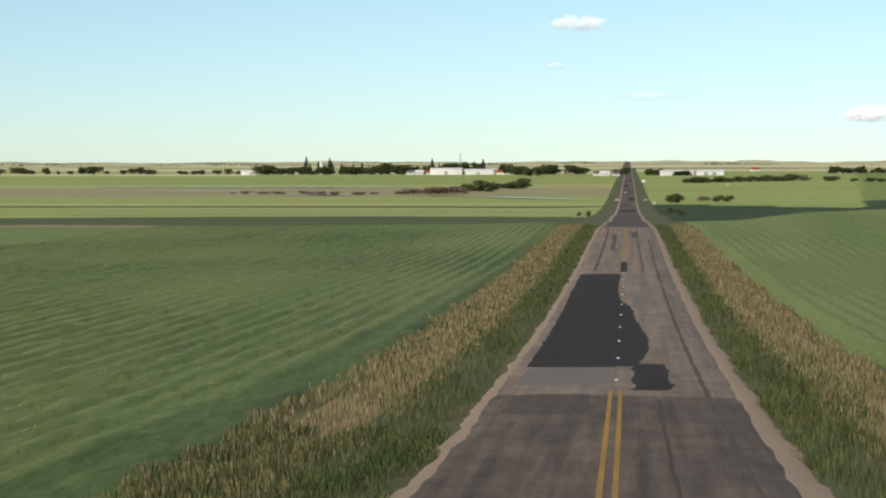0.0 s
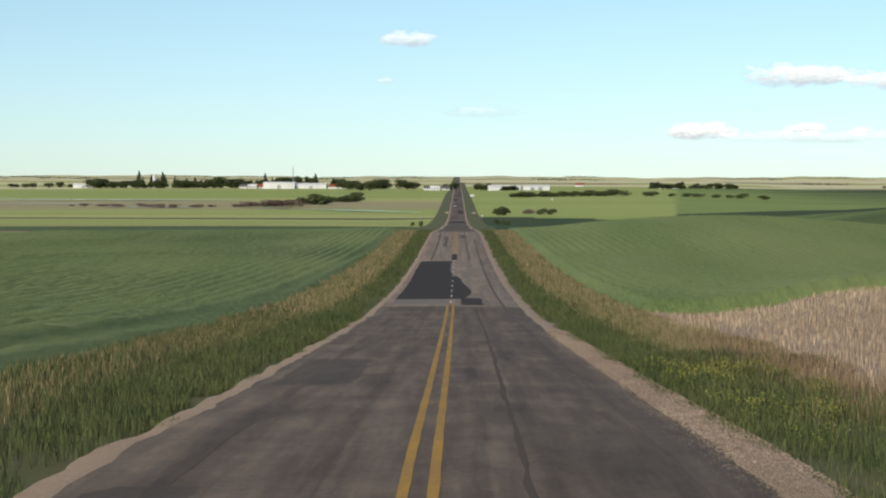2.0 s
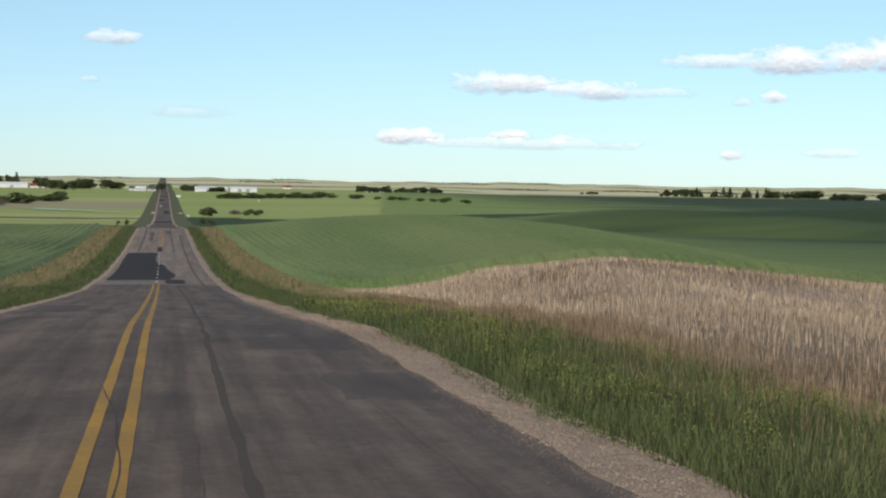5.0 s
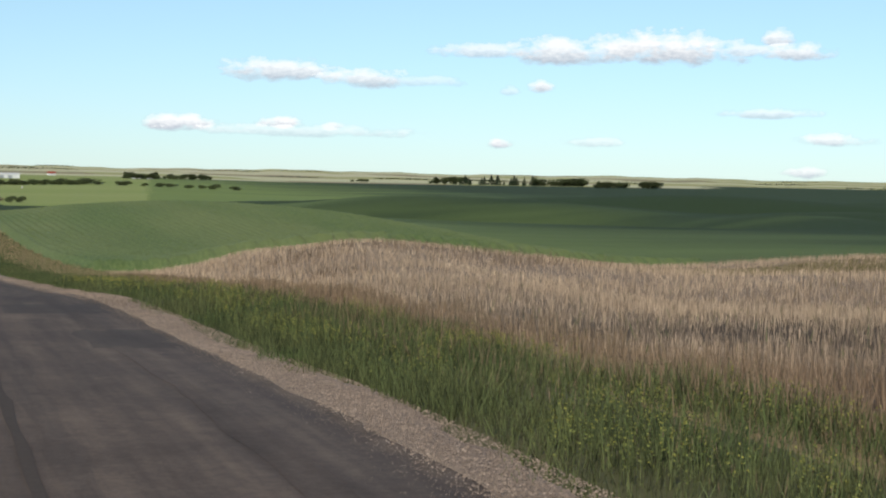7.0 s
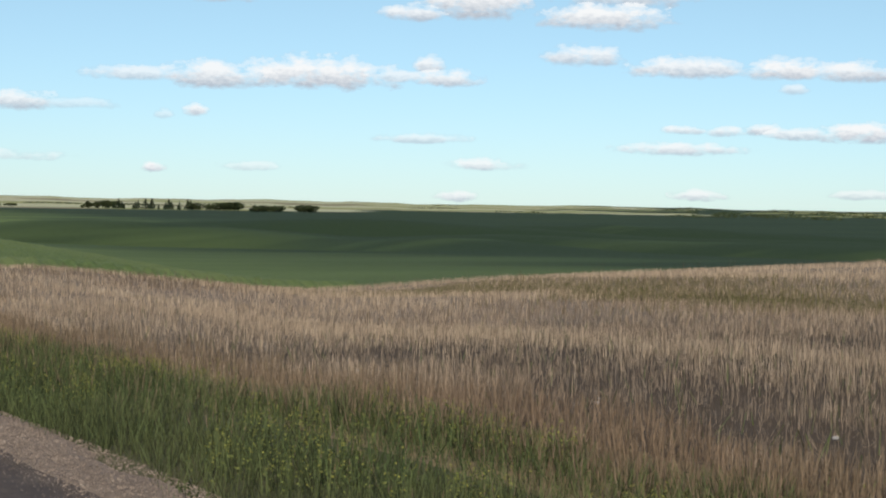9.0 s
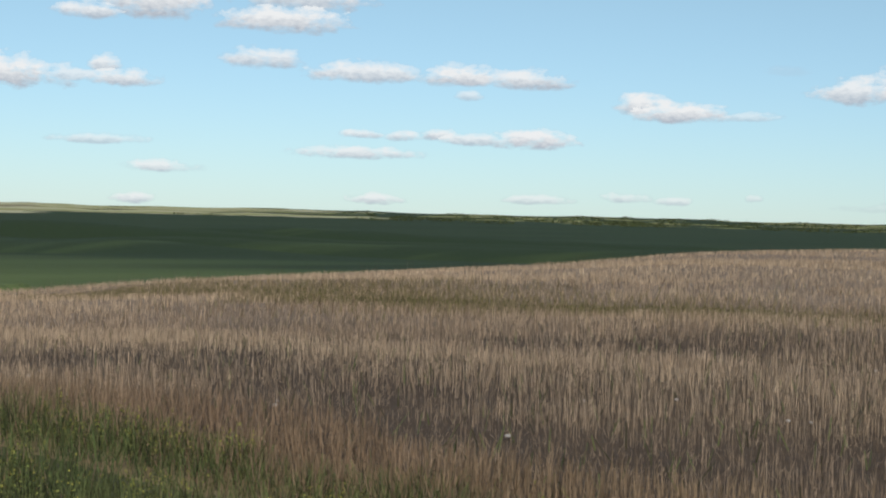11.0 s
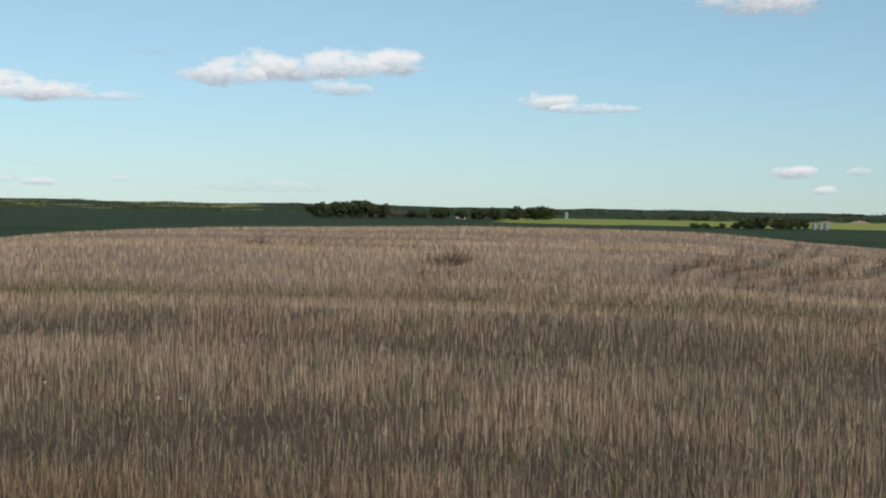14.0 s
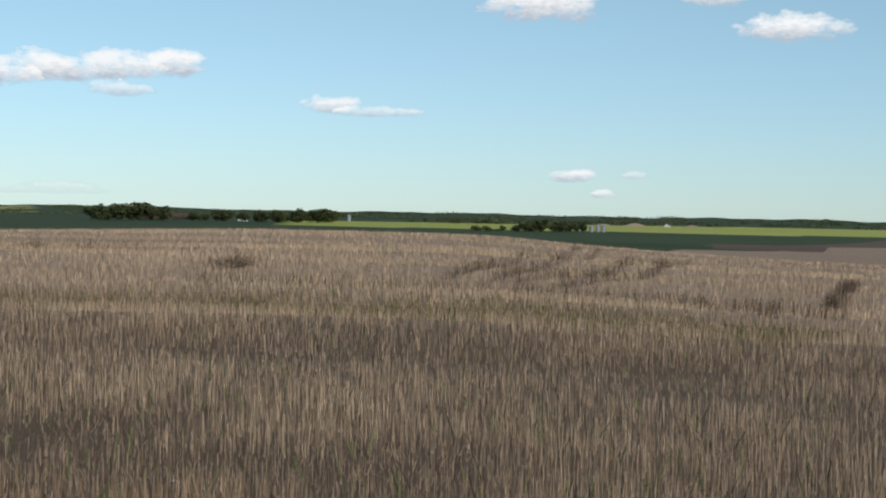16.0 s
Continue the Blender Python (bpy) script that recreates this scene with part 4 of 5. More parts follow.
# a weedy green band in the stubble
wx = 33 + rng.normal(0, 2.9, 26000)
wy = rng.uniform(4, 62, 26000)
wx = wx + 1.8 * np.sin(wy * 0.16) + 0.05 * (wy - 30)
ok = clumpy(wx, wy, 0.13, 12) > -0.12
wx, wy = wx[ok], wy[ok]
blades("weed_band", wx, wy, rng.uniform(0.1, 0.25, len(wx)), 0.018, WEED, "low olive-green weeds growing among the stubble", "weeds", 0.3)
wx, wy, wr = fan(3600, 10, 60, 10, 90)
ok = wx > 8
blades("weed_scatter", wx[ok], wy[ok], rng.uniform(0.06, 0.2, ok.sum()), 0.014, GRASS, "small green weeds scattered over the stubble field", "weeds", 0.4)

# brown weedy patches on the mound and beside the old bushes
px_, py_ = [], []
for cx_, cy_, wide_, deep_, n_ in ((18.5, 70, 2.6, 1.4, 300), (22.5, 67, 2.4, 1.0, 220), (24, 62, 2.6, 0.8, 240), (14.5, 63, 1.2, 1.2, 160), (12.5, 50, 0.6, 1.4, 120),
                                   (25, 40, 4.5, 4.0, 420), (63, 40, 1.4, 2.2, 260), (50.2, 26, 0.6, 0.45, 150)):
    px_.append(cx_ + rng.normal(0, wide_, n_)), py_.append(cy_ + rng.normal(0, deep_, n_))
along = rng.uniform(0, 1, 420)
px_.append(49 + 14 * along), py_.append(6.0 + 1.1 * along + rng.normal(0, 0.16, 420))
for track in TRACKS:
    for (ax, ay), (bx, by) in zip(track, track[1:]):
        along, side_ = rng.uniform(0, 1, 260), rng.choice([-0.75, 0.75], 260) + rng.normal(0, 0.12, 260)
        far_ = math.hypot(bx - ax, by - ay)
        px_.append(ax + (bx - ax) * along - (by - ay) / far_ * side_), py_.append(ay + (by - ay) * along + (bx - ax) / far_ * side_)
px_, py_ = np.concatenate(px_), np.concatenate(py_)
blades("dead_weed_patches", px_, py_, rng.uniform(0.16, 0.42, len(px_)), 0.022, TWIG, "brown dead weeds in patches among the stubble", "weeds", 0.25)

# tall dead weeds along the crest of the field
ta = np.radians(np.concatenate([rng.uniform(27, 43, 70), rng.uniform(13, 75, 60)]))
tr = 80 / np.cos(np.minimum(ta, 1.0)) + rng.uniform(-9, 2, len(ta))
blades("tall_weeds", tr * np.sin(ta), tr * np.cos(ta), rng.uniform(0.35, 0.8, len(ta)), 0.02, TWIG, "thin tall dead weeds along the field crest", "weeds", 0.1)


def verge(side, x0, x1, y0, y1, n, h0, h1, w, material, name, label, heads=False, power=1.6, lean=0.2):
    y = y0 + (y1 - y0) * rng.uniform(0, 1, n) ** power
    x = rng.uniform(x0, x1, n) + 0.25 * np.sin(y * 0.6) + 0.15 * np.sin(y * 1.7)
    keep = rng.uniform(0, 1, n) < 0.55 + 0.45 * np.sin(y * 0.37 + x) * np.sin(y * 0.13 + 2 * x)
    x, y = x[keep], y[keep]
    h = rng.uniform(h0, h1, len(x)) * smooth(x0 - 0.6, x0 + 0.7, x) * (1 + 0.55 * clumpy(x, y, 0.9, 4) + 0.4 * clumpy(x, y, 0.25, 8))
    blades(name, side * x, y, h, w * np.maximum(1, (np.abs(y) - (0 if y0 < 10 else 45)) / 26), material, label, "grass", lean, heads=heads)


verge(1, 4.25, 7.7, 0, 60, 175000, 0.05, 0.25, 0.0062, GRASS, "verge_grass", "lush green roadside grass beside the gravel", power=1.5, lean=0.38)
verge(1, 4.35, 9.4, 55, 320, 110000, 0.08, 0.32, 0.008, GRASS, "verge_grass", "lush green roadside grass beside the gravel")
verge(1, 6.9, 9.2, 0, 70, 52000, 0.13, 0.37, 0.005, HAY, "dry_verge_grass", "tall reddish dry grass in seed along the field", heads=True, power=1.5)
verge(1, 6.0, 9.4, 60, 320, 60000, 0.14, 0.34, 0.0065, RIPE, "dry_verge_grass", "tall golden dry grass in seed along the field", heads=True)
verge(1, 5.4, 8.0, 0, 60, 8000, 0.12, 0.34, 0.0055, HAY, "dry_verge_grass", "tall reddish dry grass in seed along the field", heads=True)
verge(-1, 4.25, 9.6, 20, 320, 150000, 0.08, 0.32, 0.008, GRASS, "verge_grass", "lush green roadside grass beside the gravel")
verge(-1, 4.1, 9.6, 12, 95, 190000, 0.07, 0.27, 0.011, GRASS, "verge_grass", "lush green roadside grass beside the gravel", power=1.1, lean=0.3)
verge(1, 4.3, 7.6, 55, 120, 50000, 0.06, 0.26, 0.0075, GRASS, "verge_grass", "lush green roadside grass beside the gravel", power=1.1, lean=0.3)
verge(-1, 6.0, 9.6, 20, 320, 75000, 0.14, 0.34, 0.0065, RIPE, "dry_verge_grass", "tall golden dry grass in seed along the field", heads=True)


def weeds(n):
    """Flowering weeds by the road: stems with loose yellow-green heads."""
    stems, heads_v, leaf_v = [[], [], [], []], [], []
    for _ in range(n):
        y = 5 + 50 * rng.uniform() ** 1.4
        x = rng.uniform(4.7, 7.4)
        if noise.noise((x * 0.7, y * 0.3, 6)) < 0.0:
            continue
        k = int(rng.integers(4, 9))
        hx, hy = x + rng.normal(0, 0.10, k), y + rng.normal(0, 0.10, k)
        hh = rng.uniform(0.16, 0.34, k)
        for q, val in enumerate((hx, hy, hh, np.full(k, 0.009 * max(1, y / 25)))):
            stems[q].append(val)
        for a, b, c in zip(hx, hy, hh):
            g = float(lie(a, b))
            heads_v.append(tufts(4, (a, b, g + c), (0.02, 0.02, 0.06), 0.0085 * max(1, y / 24)))
            leaf_v.append(tufts(6, (a, b, g + c * 0.6), (0.035, 0.035, 0.13), 0.0105 * max(1, y / 26)))
    s = [np.concatenate(v) for v in stems]
    blades("weed_stems", *s, GRASS, "green stems of flowering roadside weeds", "weeds", 0.15)
    v = np.concatenate(leaf_v)
    tagged(raw("weed_leaves", v, quads_of(v), LUSH), "broad yellowish green leaves of roadside weeds", "weeds", kind="stuff")
    v = np.concatenate(heads_v)
    tagged(raw("weed_flowers", v, quads_of(v), BLOOM), "small yellow-green flower heads of roadside weeds", "flowers", kind="stuff")


weeds(900)


def pebbles(n):
    """Loose stones on the shoulder."""
    y = 2 + 75 * rng.uniform(0, 1, n) ** 1.7
    x = HALF - 0.1 + rng.uniform(0, 0.8, n) ** 0.9
    stray = rng.uniform(0, 1, n) < 0.14
    x = np.where(stray, HALF - 0.05 - np.abs(rng.normal(0, 0.16, n)), x)
    s = rng.uniform(0.004, 0.013, n) * np.clip(y / 24, 1, 1.7) * np.where(stray, 0.55, 1)
    z = np.where(stray, crown(x, y), lie(x, y) + 0.03)
    d = np.array([(1, 0, 0), (-0.5, 0.9, 0), (-0.5, -0.9, 0), (0.1, 0, 0.9)])
    t = rng.uniform(0, 6.28, n)
    c, sn = np.cos(t)[:, None], np.sin(t)[:, None]
    vx = x[:, None] + s[:, None] * (d[:, 0] * c - d[:, 1] * sn)
    vy = y[:, None] + s[:, None] * (d[:, 0] * sn + d[:, 1] * c)
    vz = z[:, None] + s[:, None] * d[:, 2]
    v = np.stack([vx, vy, vz], 2).reshape(-1, 3)
    f = (np.arange(n)[:, None, None] * 4 + np.array([(0, 1, 3), (1, 2, 3), (2, 0, 3)])).reshape(-1, 3)
    tagged(raw("loose_gravel", v, f, PEBBLE), "loose pale crushed stones on the road shoulder", "gravel", kind="stuff")


pebbles(56000)


def canopy(name, x0, x1, y0, y1, dx, dy, amp, inside, label):
    """The closed top of a standing crop, 0.65 m over the ground, in drilled rows."""
    xs, ys = np.arange(x0, x1, dx), np.arange(y0, y1, dy)
    X, Y = np.meshgrid(xs, ys)
    row = np.sin(X * 2 * math.pi / 1.125 + 0.9 * np.sin(Y * 0.05))
    patchy = np.sin(X * 0.13 + Y * 0.05) * 0.5 + np.sin(X * 0.05 - Y * 0.09 + 1) * 0.5
    Z = lie(X, Y) + 0.62 + amp * row * (0.55 + 0.45 * patchy) + rng.normal(0, 0.055, X.shape)
    ok = inside(X, Y)
    Z = np.where(ok, lie(X, Y) + (Z - lie(X, Y)) * smooth(9.3, 10.8, np.abs(X)), lie(X, Y) - 0.05)
    nx = len(xs)
    i, j = np.meshgrid(np.arange(nx - 1), np.arange(len(ys) - 1))
    k = (j * nx + i).ravel()
    f = np.stack([k, k + 1, k + nx + 1, k + nx], 1)
    keep = ok.ravel()[f].any(1)
    ob = raw(name, np.stack([X.ravel(), Y.ravel(), Z.ravel()], 1), f[keep], CEREAL_TOP)
    tagged(ob, label, "crop", kind="stuff")
    return ob


left_in = lambda X, Y: (X < -9.3 - 0.4 * np.sin(Y * 0.2)) & (Y < 300)
right_in = lambda X, Y: (X > 9.6 + 0.4 * np.sin(Y * 0.23)) & (Y > 88 + np.maximum(0, 24 - X)) & (X < 0.5 * Y)
canopy("crop_canopy", -70, -9, 20, 302, 0.1875, 1.8, 0.17, left_in, "green cereal crop standing in drilled rows")
canopy("crop_canopy", 9, 66, 86, 338, 0.1875, 2.0, 0.11, right_in, "green cereal crop standing in drilled rows")


def crop_tufts(x0, x1, y0, y1, n, inside):
    x, y = rng.uniform(x0, x1, n), y0 + (y1 - y0) * rng.uniform(0, 1, n)
    x = np.round(x / 1.125) * 1.125 + 0.28 - 0.9 * 1.125 / 6.283 * np.sin(y * 0.05) + rng.normal(0, 0.11, n)
    ok = inside(x, y) & (np.abs(x) > 11)
    x, y = x[ok], y[ok]
    blades("crop_ears", x, y, rng.uniform(0.07, 0.2, len(x)), 0.03, CEREAL, "green ears of the standing cereal crop", "crop", 0.35, base=0.55)


crop_tufts(-60, -9, 30, 300, 130000, left_in)
crop_tufts(9, 64, 118, 335, 150000, right_in)

# ---------------------------------------------------------------- marsh water
def pond(x0, y0, x1, y1, wide):
    """A narrow sheet of open water between reeds."""
    n, v, f = 26, [], []
    for k in range(n + 1):
        t = k / n
        x, y = x0 + (x1 - x0) * t, y0 + (y1 - y0) * t
        w = wide * (math.sin(math.pi * min(max(t, 0.02), 0.98)) ** 0.4) * (0.7 + 0.6 * noise.noise((t * 5, x0 * 0.1, 3)))
        for s in (-1, 1):
            yy = y + s * w
            v.append((x, yy, float(lie(x, y)) + 0.5))
        if k:
            q = 2 * k
            f.append((q - 2, q - 1, q + 1, q))
    return tagged(obj("water", v, f, WATER), "still grey-blue marsh water among reeds", "water", kind="structure")


pond(-420, 1256, -150, 1234, 16)
pond(-215, 1026, -155, 1020, 10)
pond(-125, 1006, -20, 905, 9)
pond(-330, 1125, -240, 1119, 8)


# ---------------------------------------------------------------- buildings
def put(name, x, y, turn=0.0, sink=0.15):
    root = new(name)
    root.matrix_basis = Matrix.Translation((x, y, float(lie(x, y)) - sink)) @ Matrix.Rotation(radians(turn), 4, "Z")
    return root


def gable(w, d, h, rise, over=0.4, t=0.25):
    """A pitched roof as two slabs with thickness, ridge along the width."""
    v, f = [], []
    for s in (-1, 1):
        k = len(v)
        for x in (-w / 2 - over, w / 2 + over):
            v += [(x, s * (d / 2 + over), h - rise * over / (d / 2)), (x, 0, h + rise), (x, 0, h + rise + t), (x, s * (d / 2 + over), h + t - rise * over / (d / 2))]
        f += [(k, k + 1, k + 5, k + 4), (k + 3, k + 7, k + 6, k + 2), (k, k + 4, k + 7, k + 3), (k, k + 3, k + 2, k + 1), (k + 4, k + 5, k + 6, k + 7)]
    return v, f


def walls(w, d, h, rise):
    """Four walls with gable ends."""
    v = [(-w / 2, -d / 2, -0.4), (w / 2, -d / 2, -0.4), (w / 2, d / 2, -0.4), (-w / 2, d / 2, -0.4),
         (-w / 2, -d / 2, h), (w / 2, -d / 2, h), (w / 2, d / 2, h), (-w / 2, d / 2, h), (-w / 2, 0, h + rise), (w / 2, 0, h + rise)]
    return v, [(0, 1, 5, 4), (2, 3, 7, 6), (1, 2, 6, 9, 5), (3, 0, 4, 8, 7), (3, 2, 1, 0)]


def building(name, x, y, w, d, h, rise, wall, roof, label, category, doors=1, windows=3, chimney=False, turn=0, group=""):
    b = put(name, x, y, turn)
    child(obj("wall", *walls(w, d, h, rise), wall, flat=True), b)
    r = child(obj("roof", *gable(w, d, h, rise), roof, flat=True), b)
    if chimney:
        child(obj("chimney", *block(0.7, 0.7, 1.6, w * 0.2, 0.6, h + rise * 0.6), SHINGLE, flat=True), r)
    for k in range(doors):
        dx = (k + 0.5) / doors * w * 0.6 - w * 0.3
        wide = 1.0 if category == "house" else 4.2
        dr = child(obj("door", *block(wide, 0.12, min(h * 0.75, 2.1 if category == "house" else 4.4), dx, -d / 2 - 0.03, 0), GREY, flat=True), b)
        child(obj("handle", *block(0.12, 0.08, 0.3, dx + wide * 0.4, -d / 2 - 0.12, 1.0), SHINGLE, flat=True), dr)
    for k in range(windows):
        wx = (k + 0.5) / windows * w * 0.9 - w * 0.45
        fr = child(obj("window", *block(1.5, 0.12, 1.3, wx, -d / 2 - 0.035, h * 0.5), WHITE, flat=True), b)
        child(obj("pane", *block(1.3, 0.06, 1.1, wx, -d / 2 - 0.08, h * 0.5 + 0.1), GLASS, flat=True), fr)
    return tagged(b, label, category, group)


shed_words = "long white metal farm shed with a shallow roof"
building("shed", -216, 2025, 38, 22, 7.2, 0.9, WHITE, WHITE, shed_words, "shed", 1, 0)
building("shed", -178, 2031, 37, 22, 4.6, 2.0, WHITE, WHITE, shed_words, "shed", 1, 0)
building("shed", 52, 1875, 36, 20, 3.8, 1.8, WHITE, WHITE, shed_words + " behind trees", "shed", 1, 0)
building("shed", 87, 1859, 29, 20, 4.6, 1.2, WHITE, WHITE, shed_words, "shed", 2, 0)
building("shed", -462, 2062, 26, 14, 4.2, 1.4, WHITE, WHITE, shed_words + " by trees", "shed", 1, 0)
row_of("broad", 48, 1864, 64, 1857, 5, 5.0, 3, 1.5, "trees before the shed")
for k, (hx, hy, hw, roof) in enumerate(((-150, 2016, 11, RED), (-137, 2009, 12, RED), (-124, 2019, 10, RED), (-262, 2044, 9, SHINGLE), (-251, 2041, 10, WHITE),
                                        (-241, 2047, 9, RED), (-34, 1903, 9, SHINGLE), (-26, 1897, 11, WHITE), (-14, 1912, 8, SHINGLE),
                                        (170, 2330, 11, RED), (260, 2120, 10, SHINGLE), (275, 2130, 13, WHITE), (1955, 1010, 12, SHINGLE), (2660, 600, 14, SHINGLE))):
    colour = {RED: "red", SHINGLE: "grey", WHITE: "white"}[roof]
    building("house", hx, hy, hw, 8, 3.0, 2.2, WHITE, roof, f"small white house with a {colour} pitched roof", "house", 1, 3, True, (k * 7) % 20 - 10, "houses of the far town")

# the church with its steeple above the town trees
church = building("church", -380, 2094, 9, 18, 7, 4, WHITE, SHINGLE, "white wooden church with a pointed steeple", "church", 1, 2)
tower_v, tower_f = joined([block(3.4, 3.4, 13, 0, -9, 0), stem(0, -9, 13, 0, -9, 19, 2.2, 0.05, 4)])
child(obj("steeple", tower_v, tower_f, WHITE, flat=True), church, "white square steeple with a spire")

# lattice mast over the town
mast = put("radio_mast", -203, 2056)
for sx_ in (-1, 1):
    for sy_ in (-1, 1):
        child(obj("leg", *stem(sx_ * 1.1, sy_ * 1.1, 0, sx_ * 0.35, sy_ * 0.35, 25, 0.22, 0.16, 4), GREY), mast)
for k in range(9):
    z0, z1 = k * 2.7, (k + 1) * 2.7
    w0, w1 = 1.1 - 0.03 * z0, 1.1 - 0.03 * z1
    child(obj("brace", *joined([stem(-w0, -w0, z0, w1, -w1, z1, 0.09, 0.09, 4), stem(w0, w0, z0, -w1, w1, z1, 0.09, 0.09, 4)]), GREY), mast)
child(obj("antenna", *stem(0, 0, 25, 0, 0, 28, 0.2, 0.1, 5), GREY), mast)
tagged(mast, "tall grey lattice radio mast above the town", "mast")


# steel grain bins beside the farmyard trees
def bin_at(x, y, r, h, group="grain bins"):
    b = put("grain_bin", x, y)
    n, v, f = 20, [], []
    for k in range(13):
        z = h * k / 12
        rr = r * (1 + 0.012 * (k % 2))
        v += [(rr * math.cos(2 * math.pi * i / n), rr * math.sin(2 * math.pi * i / n), z) for i in range(n)]
        if k:
            f += [((k - 1) * n + i, (k - 1) * n + (i + 1) % n, k * n + (i + 1) % n, k * n + i) for i in range(n)]
    child(obj("wall", v, f, GREY), b, "ribbed galvanised steel wall")
    top = child(obj("roof", *stem(0, 0, h, 0, 0, h + r * 0.55, r * 1.05, r * 0.12, 20), GREY), b)
    child(obj("cap", *stem(0, 0, h + r * 0.55, 0, 0, h + r * 0.55 + 0.35, r * 0.14, r * 0.1, 10), WHITE), top)
    child(obj("ladder", *block(0.4, 0.1, h, 0, -r - 0.08, 0), GREY, flat=True), b)
    return tagged(b, "ribbed galvanised steel grain bin beside the farmyard trees", "grain bin", group)


bin_at(1823, 499, 2.3, 7.0), bin_at(1832, 494, 2.1, 7.0), bin_at(1841, 490, 2.6, 7.4), bin_at(2189, 960, 2.6, 9)


def heap(x, y, r, h):
    v, f, n = [(0, 0, h)], [], 14
    for ring, z in ((0.35, 0.72), (0.7, 0.3), (1.0, -0.2)):
        v += [(r * ring * math.cos(2 * math.pi * i / n) * rng.uniform(0.85, 1.15), r * ring * math.sin(2 * math.pi * i / n), h * z) for i in range(n)]
    f += [(0, 1 + i, 1 + (i + 1) % n) for i in range(n)]
    for q in range(2):
        f += [(1 + q * n + i, 1 + (q + 1) * n + i, 1 + (q + 1) * n + (i + 1) % n, 1 + q * n + (i + 1) % n) for i in range(n)]
    ob = obj("gravel_heap", v, f, CLAY)
    ob.location = (x, y, float(lie(x, y)))
    tagged(ob, "pale heap of gravel in the far fields", "gravel heap", "gravel heaps")


heap(2600, 640, 24, 5.5), heap(2660, 560, 18, 4), heap(2590, 690, 18, 3.6), heap(-5.6, 906, 1.6, 1.0), heap(9, 903, 1.7, 0.9)


# ---------------------------------------------------------------- on the road
def signboard(x, y, w, h, post_h, label):
    s = put("road_sign", x, y, 0, 0.05)
    child(obj("board", *block(w, 0.05, h, 0, 0, post_h), TAB, flat=True), s, "plain white board")
    for px in (-w * 0.35, w * 0.35):
        child(obj("post", *block(0.1, 0.1, post_h + h * 0.8, px, 0.08, 0), GREY, flat=True), s)
    tagged(s, label, "sign")


signboard(11.6, 1353, 3.4, 1.8, 0.9, "white rectangular board on two posts by the road")
signboard(11.9, 810, 0.7, 0.7, 0.8, "small white marker board on posts by the road")
signboard(70, 1244, 0.9, 1.4, 0.5, "small white marker board in the green field")


def loft(sections):
    """A closed body through equal rings of points."""
    n, v, f = len(sections[0]), [], []
    for k, ring in enumerate(sections):
        v += ring
        if k:
            f += [((k - 1) * n + i, (k - 1) * n + (i + 1) % n, k * n + (i + 1) % n, k * n + i) for i in range(n)]
    f += [tuple(range(n - 1, -1, -1)), tuple(range((len(sections) - 1) * n, len(sections) * n))]
    return v, f


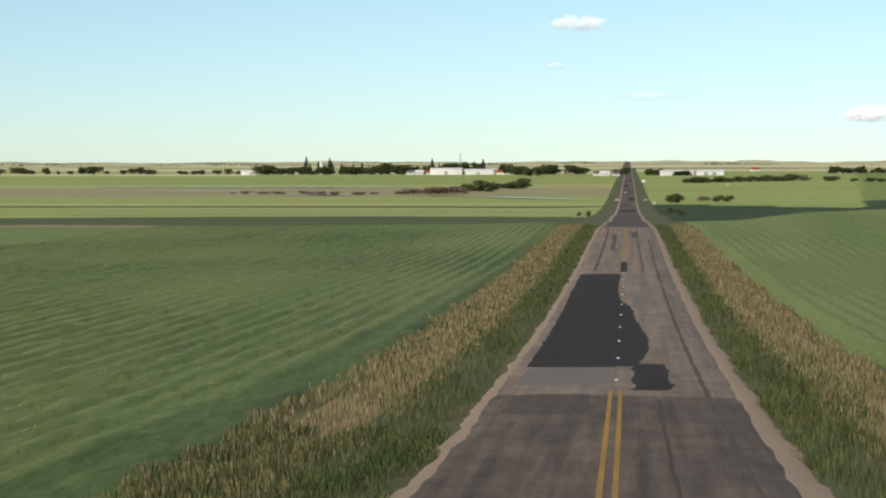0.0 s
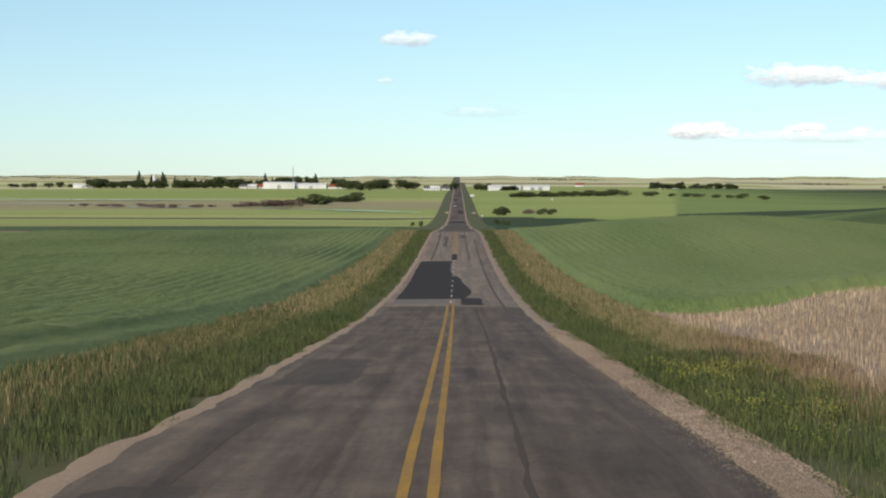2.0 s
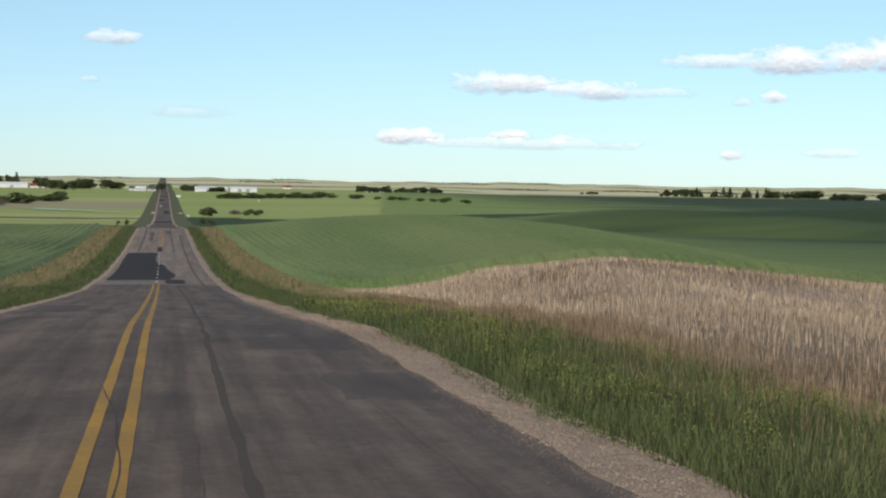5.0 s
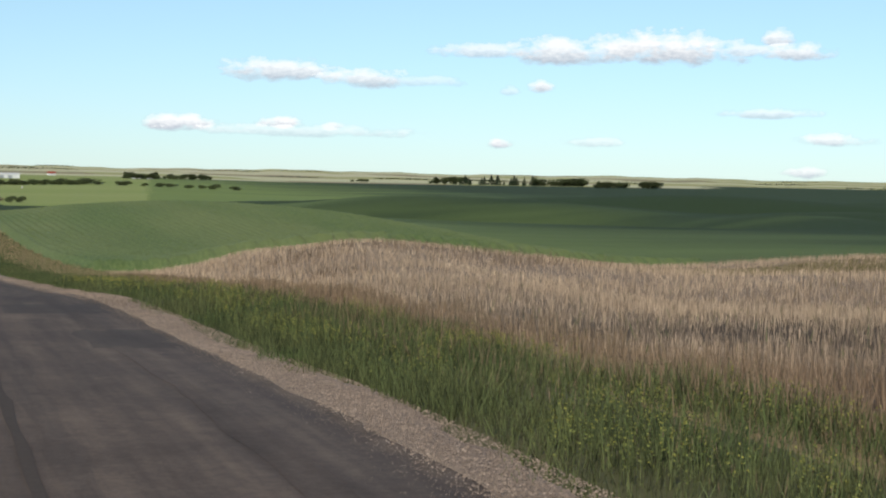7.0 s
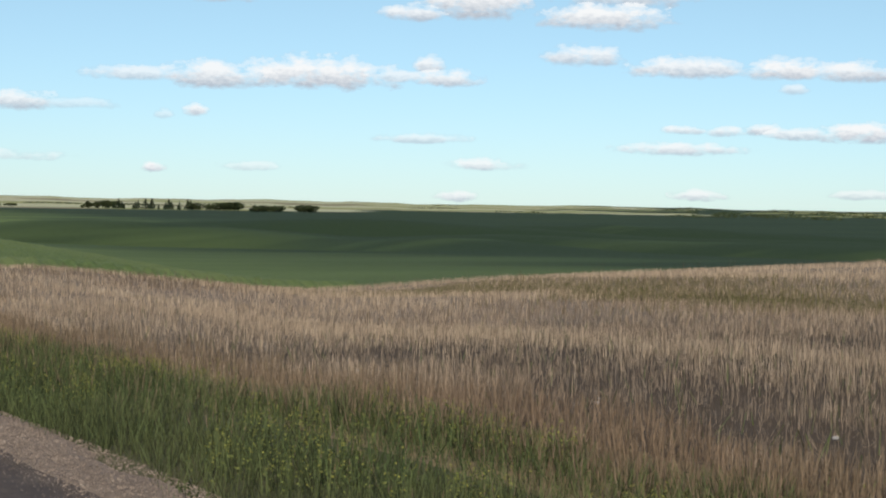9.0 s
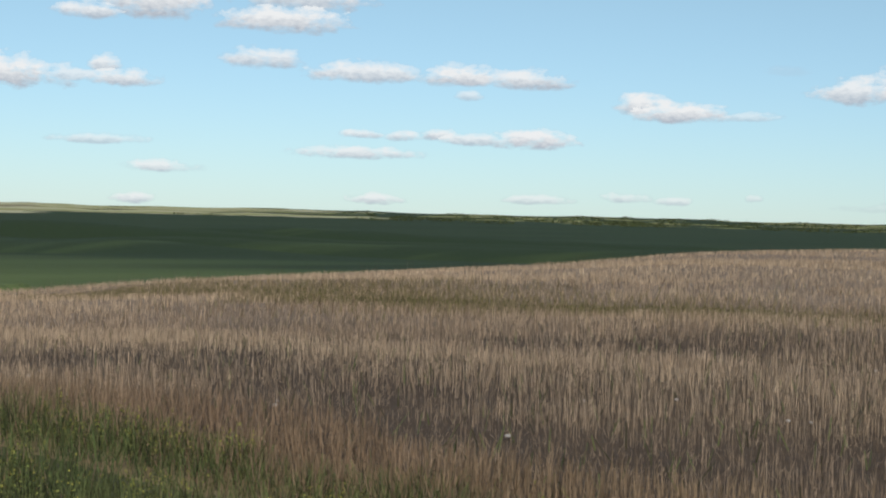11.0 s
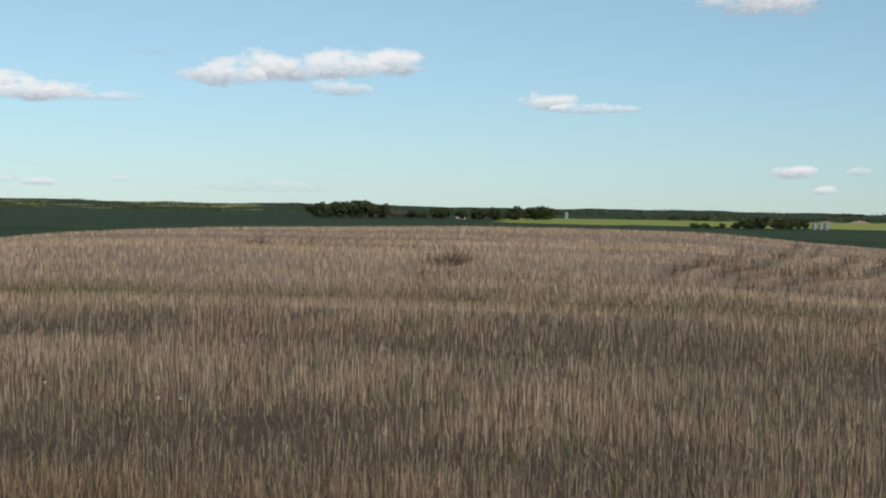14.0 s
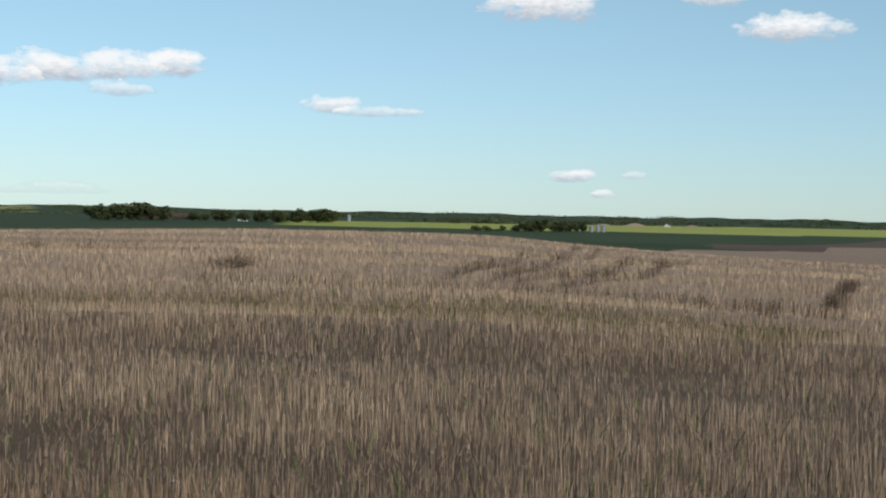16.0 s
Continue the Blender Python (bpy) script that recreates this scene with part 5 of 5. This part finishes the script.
def car_at(x, y):
    c = put("car", x, y, 0, 0)
    c.location.z = float(crown(x, y)) + 0.03
    ring = lambda yy, w, z0, z1: [(-w, yy, z0), (w, yy, z0), (w * 1.02, yy, (z0 + z1) / 2), (w * 0.93, yy, z1), (-w * 0.93, yy, z1), (-w * 1.02, yy, (z0 + z1) / 2)]
    child(obj("body", *loft([ring(-2.2, 0.8, 0.4, 0.75), ring(-2.0, 0.88, 0.28, 0.9), ring(-0.8, 0.9, 0.25, 0.98), ring(1.4, 0.9, 0.25, 1.0), ring(2.1, 0.86, 0.3, 0.95), ring(2.25, 0.8, 0.4, 0.8)]), SILVER), c)
    cab = child(obj("cabin", *loft([ring(-1.1, 0.78, 0.95, 1.0), ring(-0.4, 0.7, 0.95, 1.45), ring(1.1, 0.7, 0.95, 1.47), ring(1.8, 0.76, 0.95, 1.02)]), GLASS), c, "dark glazed cabin")
    child(obj("roof", *block(1.2, 1.6, 0.05, 0, 0.35, 1.45), SILVER, flat=True), cab)
    for wx in (-0.82, 0.82):
        for wy in (-1.35, 1.4):
            w_ = child(obj("wheel", *stem(wx - 0.1, wy, 0.32, wx + 0.1, wy, 0.32, 0.32, 0.32, 14), TYRE), c)
            child(obj("rim", *stem(wx - 0.11, wy, 0.32, wx + 0.11, wy, 0.32, 0.18, 0.18, 10), GREY), w_)
        child(obj("headlight", *block(0.28, 0.08, 0.14, wx * 0.75, -2.2, 0.6), TAB, flat=True), c)
    tagged(c, "silver car with dark windows driving on the far road", "car")


car_at(-1.7, 1056)


# ---------------------------------------------------------------- in the stubble
def dry_bush(x, y, h, w, label):
    root = put("dry_bush", x, y, 0, 0.05)
    tw = []
    for k in range(46):
        t, e = rng.uniform(0, 6.28), rng.uniform(0.35, 1.35)
        tw.append(stem(0.1 * math.cos(t), 0.1 * math.sin(t), 0, w / 2 * math.cos(t) * math.cos(e) * 1.2, w / 2 * math.sin(t) * math.cos(e) * 1.2, h * math.sin(e), 0.012, 0.004, 3))
    child(obj("twig_bundle", *joined(tw), TWIG), root)
    v = tufts(120, (0, 0, h * 0.36), (w * 0.5, w * 0.36, h * 0.4), 0.03)
    child(raw("dry_foliage", v, quads_of(v), TWIG), root)
    tagged(root, label, "bush")


dry_bush(50, 25.9, 0.6, 1.7, "brown dried-up weed bush standing in stubble")
dry_bush(49.6, 6.2, 0.55, 0.8, "dark brown tall dead weed in stubble")
dry_bush(62, 42, 0.6, 1.4, "low brown dead weed in the stubble field")


def rock(x, y, s):
    bm = bmesh.new()
    bmesh.ops.create_icosphere(bm, subdivisions=2, radius=s)
    for p in bm.verts:
        p.co *= 1 + 0.35 * noise.noise(p.co / s * 1.3 + Vector((x, y, 0)))
        p.co.z *= 0.65
    me = bpy.data.meshes.new("field_stone")
    bm.to_mesh(me)
    bm.free()
    me.materials.append(STONE)
    ob = new("field_stone", me)
    ob.location = (x, y, float(lie(x, y)) + s * 0.35)
    tagged(ob, "pale field stone lying among the stubble", "stone", "field stones")


for k, (x, y) in enumerate(((13.6, 9.9), (13.9, 11.9), (10.6, 11.0), (19.5, 23.8), (20.1, 13.7), (10.2, 19.7), (10.7, 14.8), (17.5, 35.6), (18.2, 36.9), (10.8, 5.9), (13.5, 10.1), (10.4, 14.4), (13.2, 12.6))):
    rock(x, y, 0.016 + 0.007 * (k % 3))
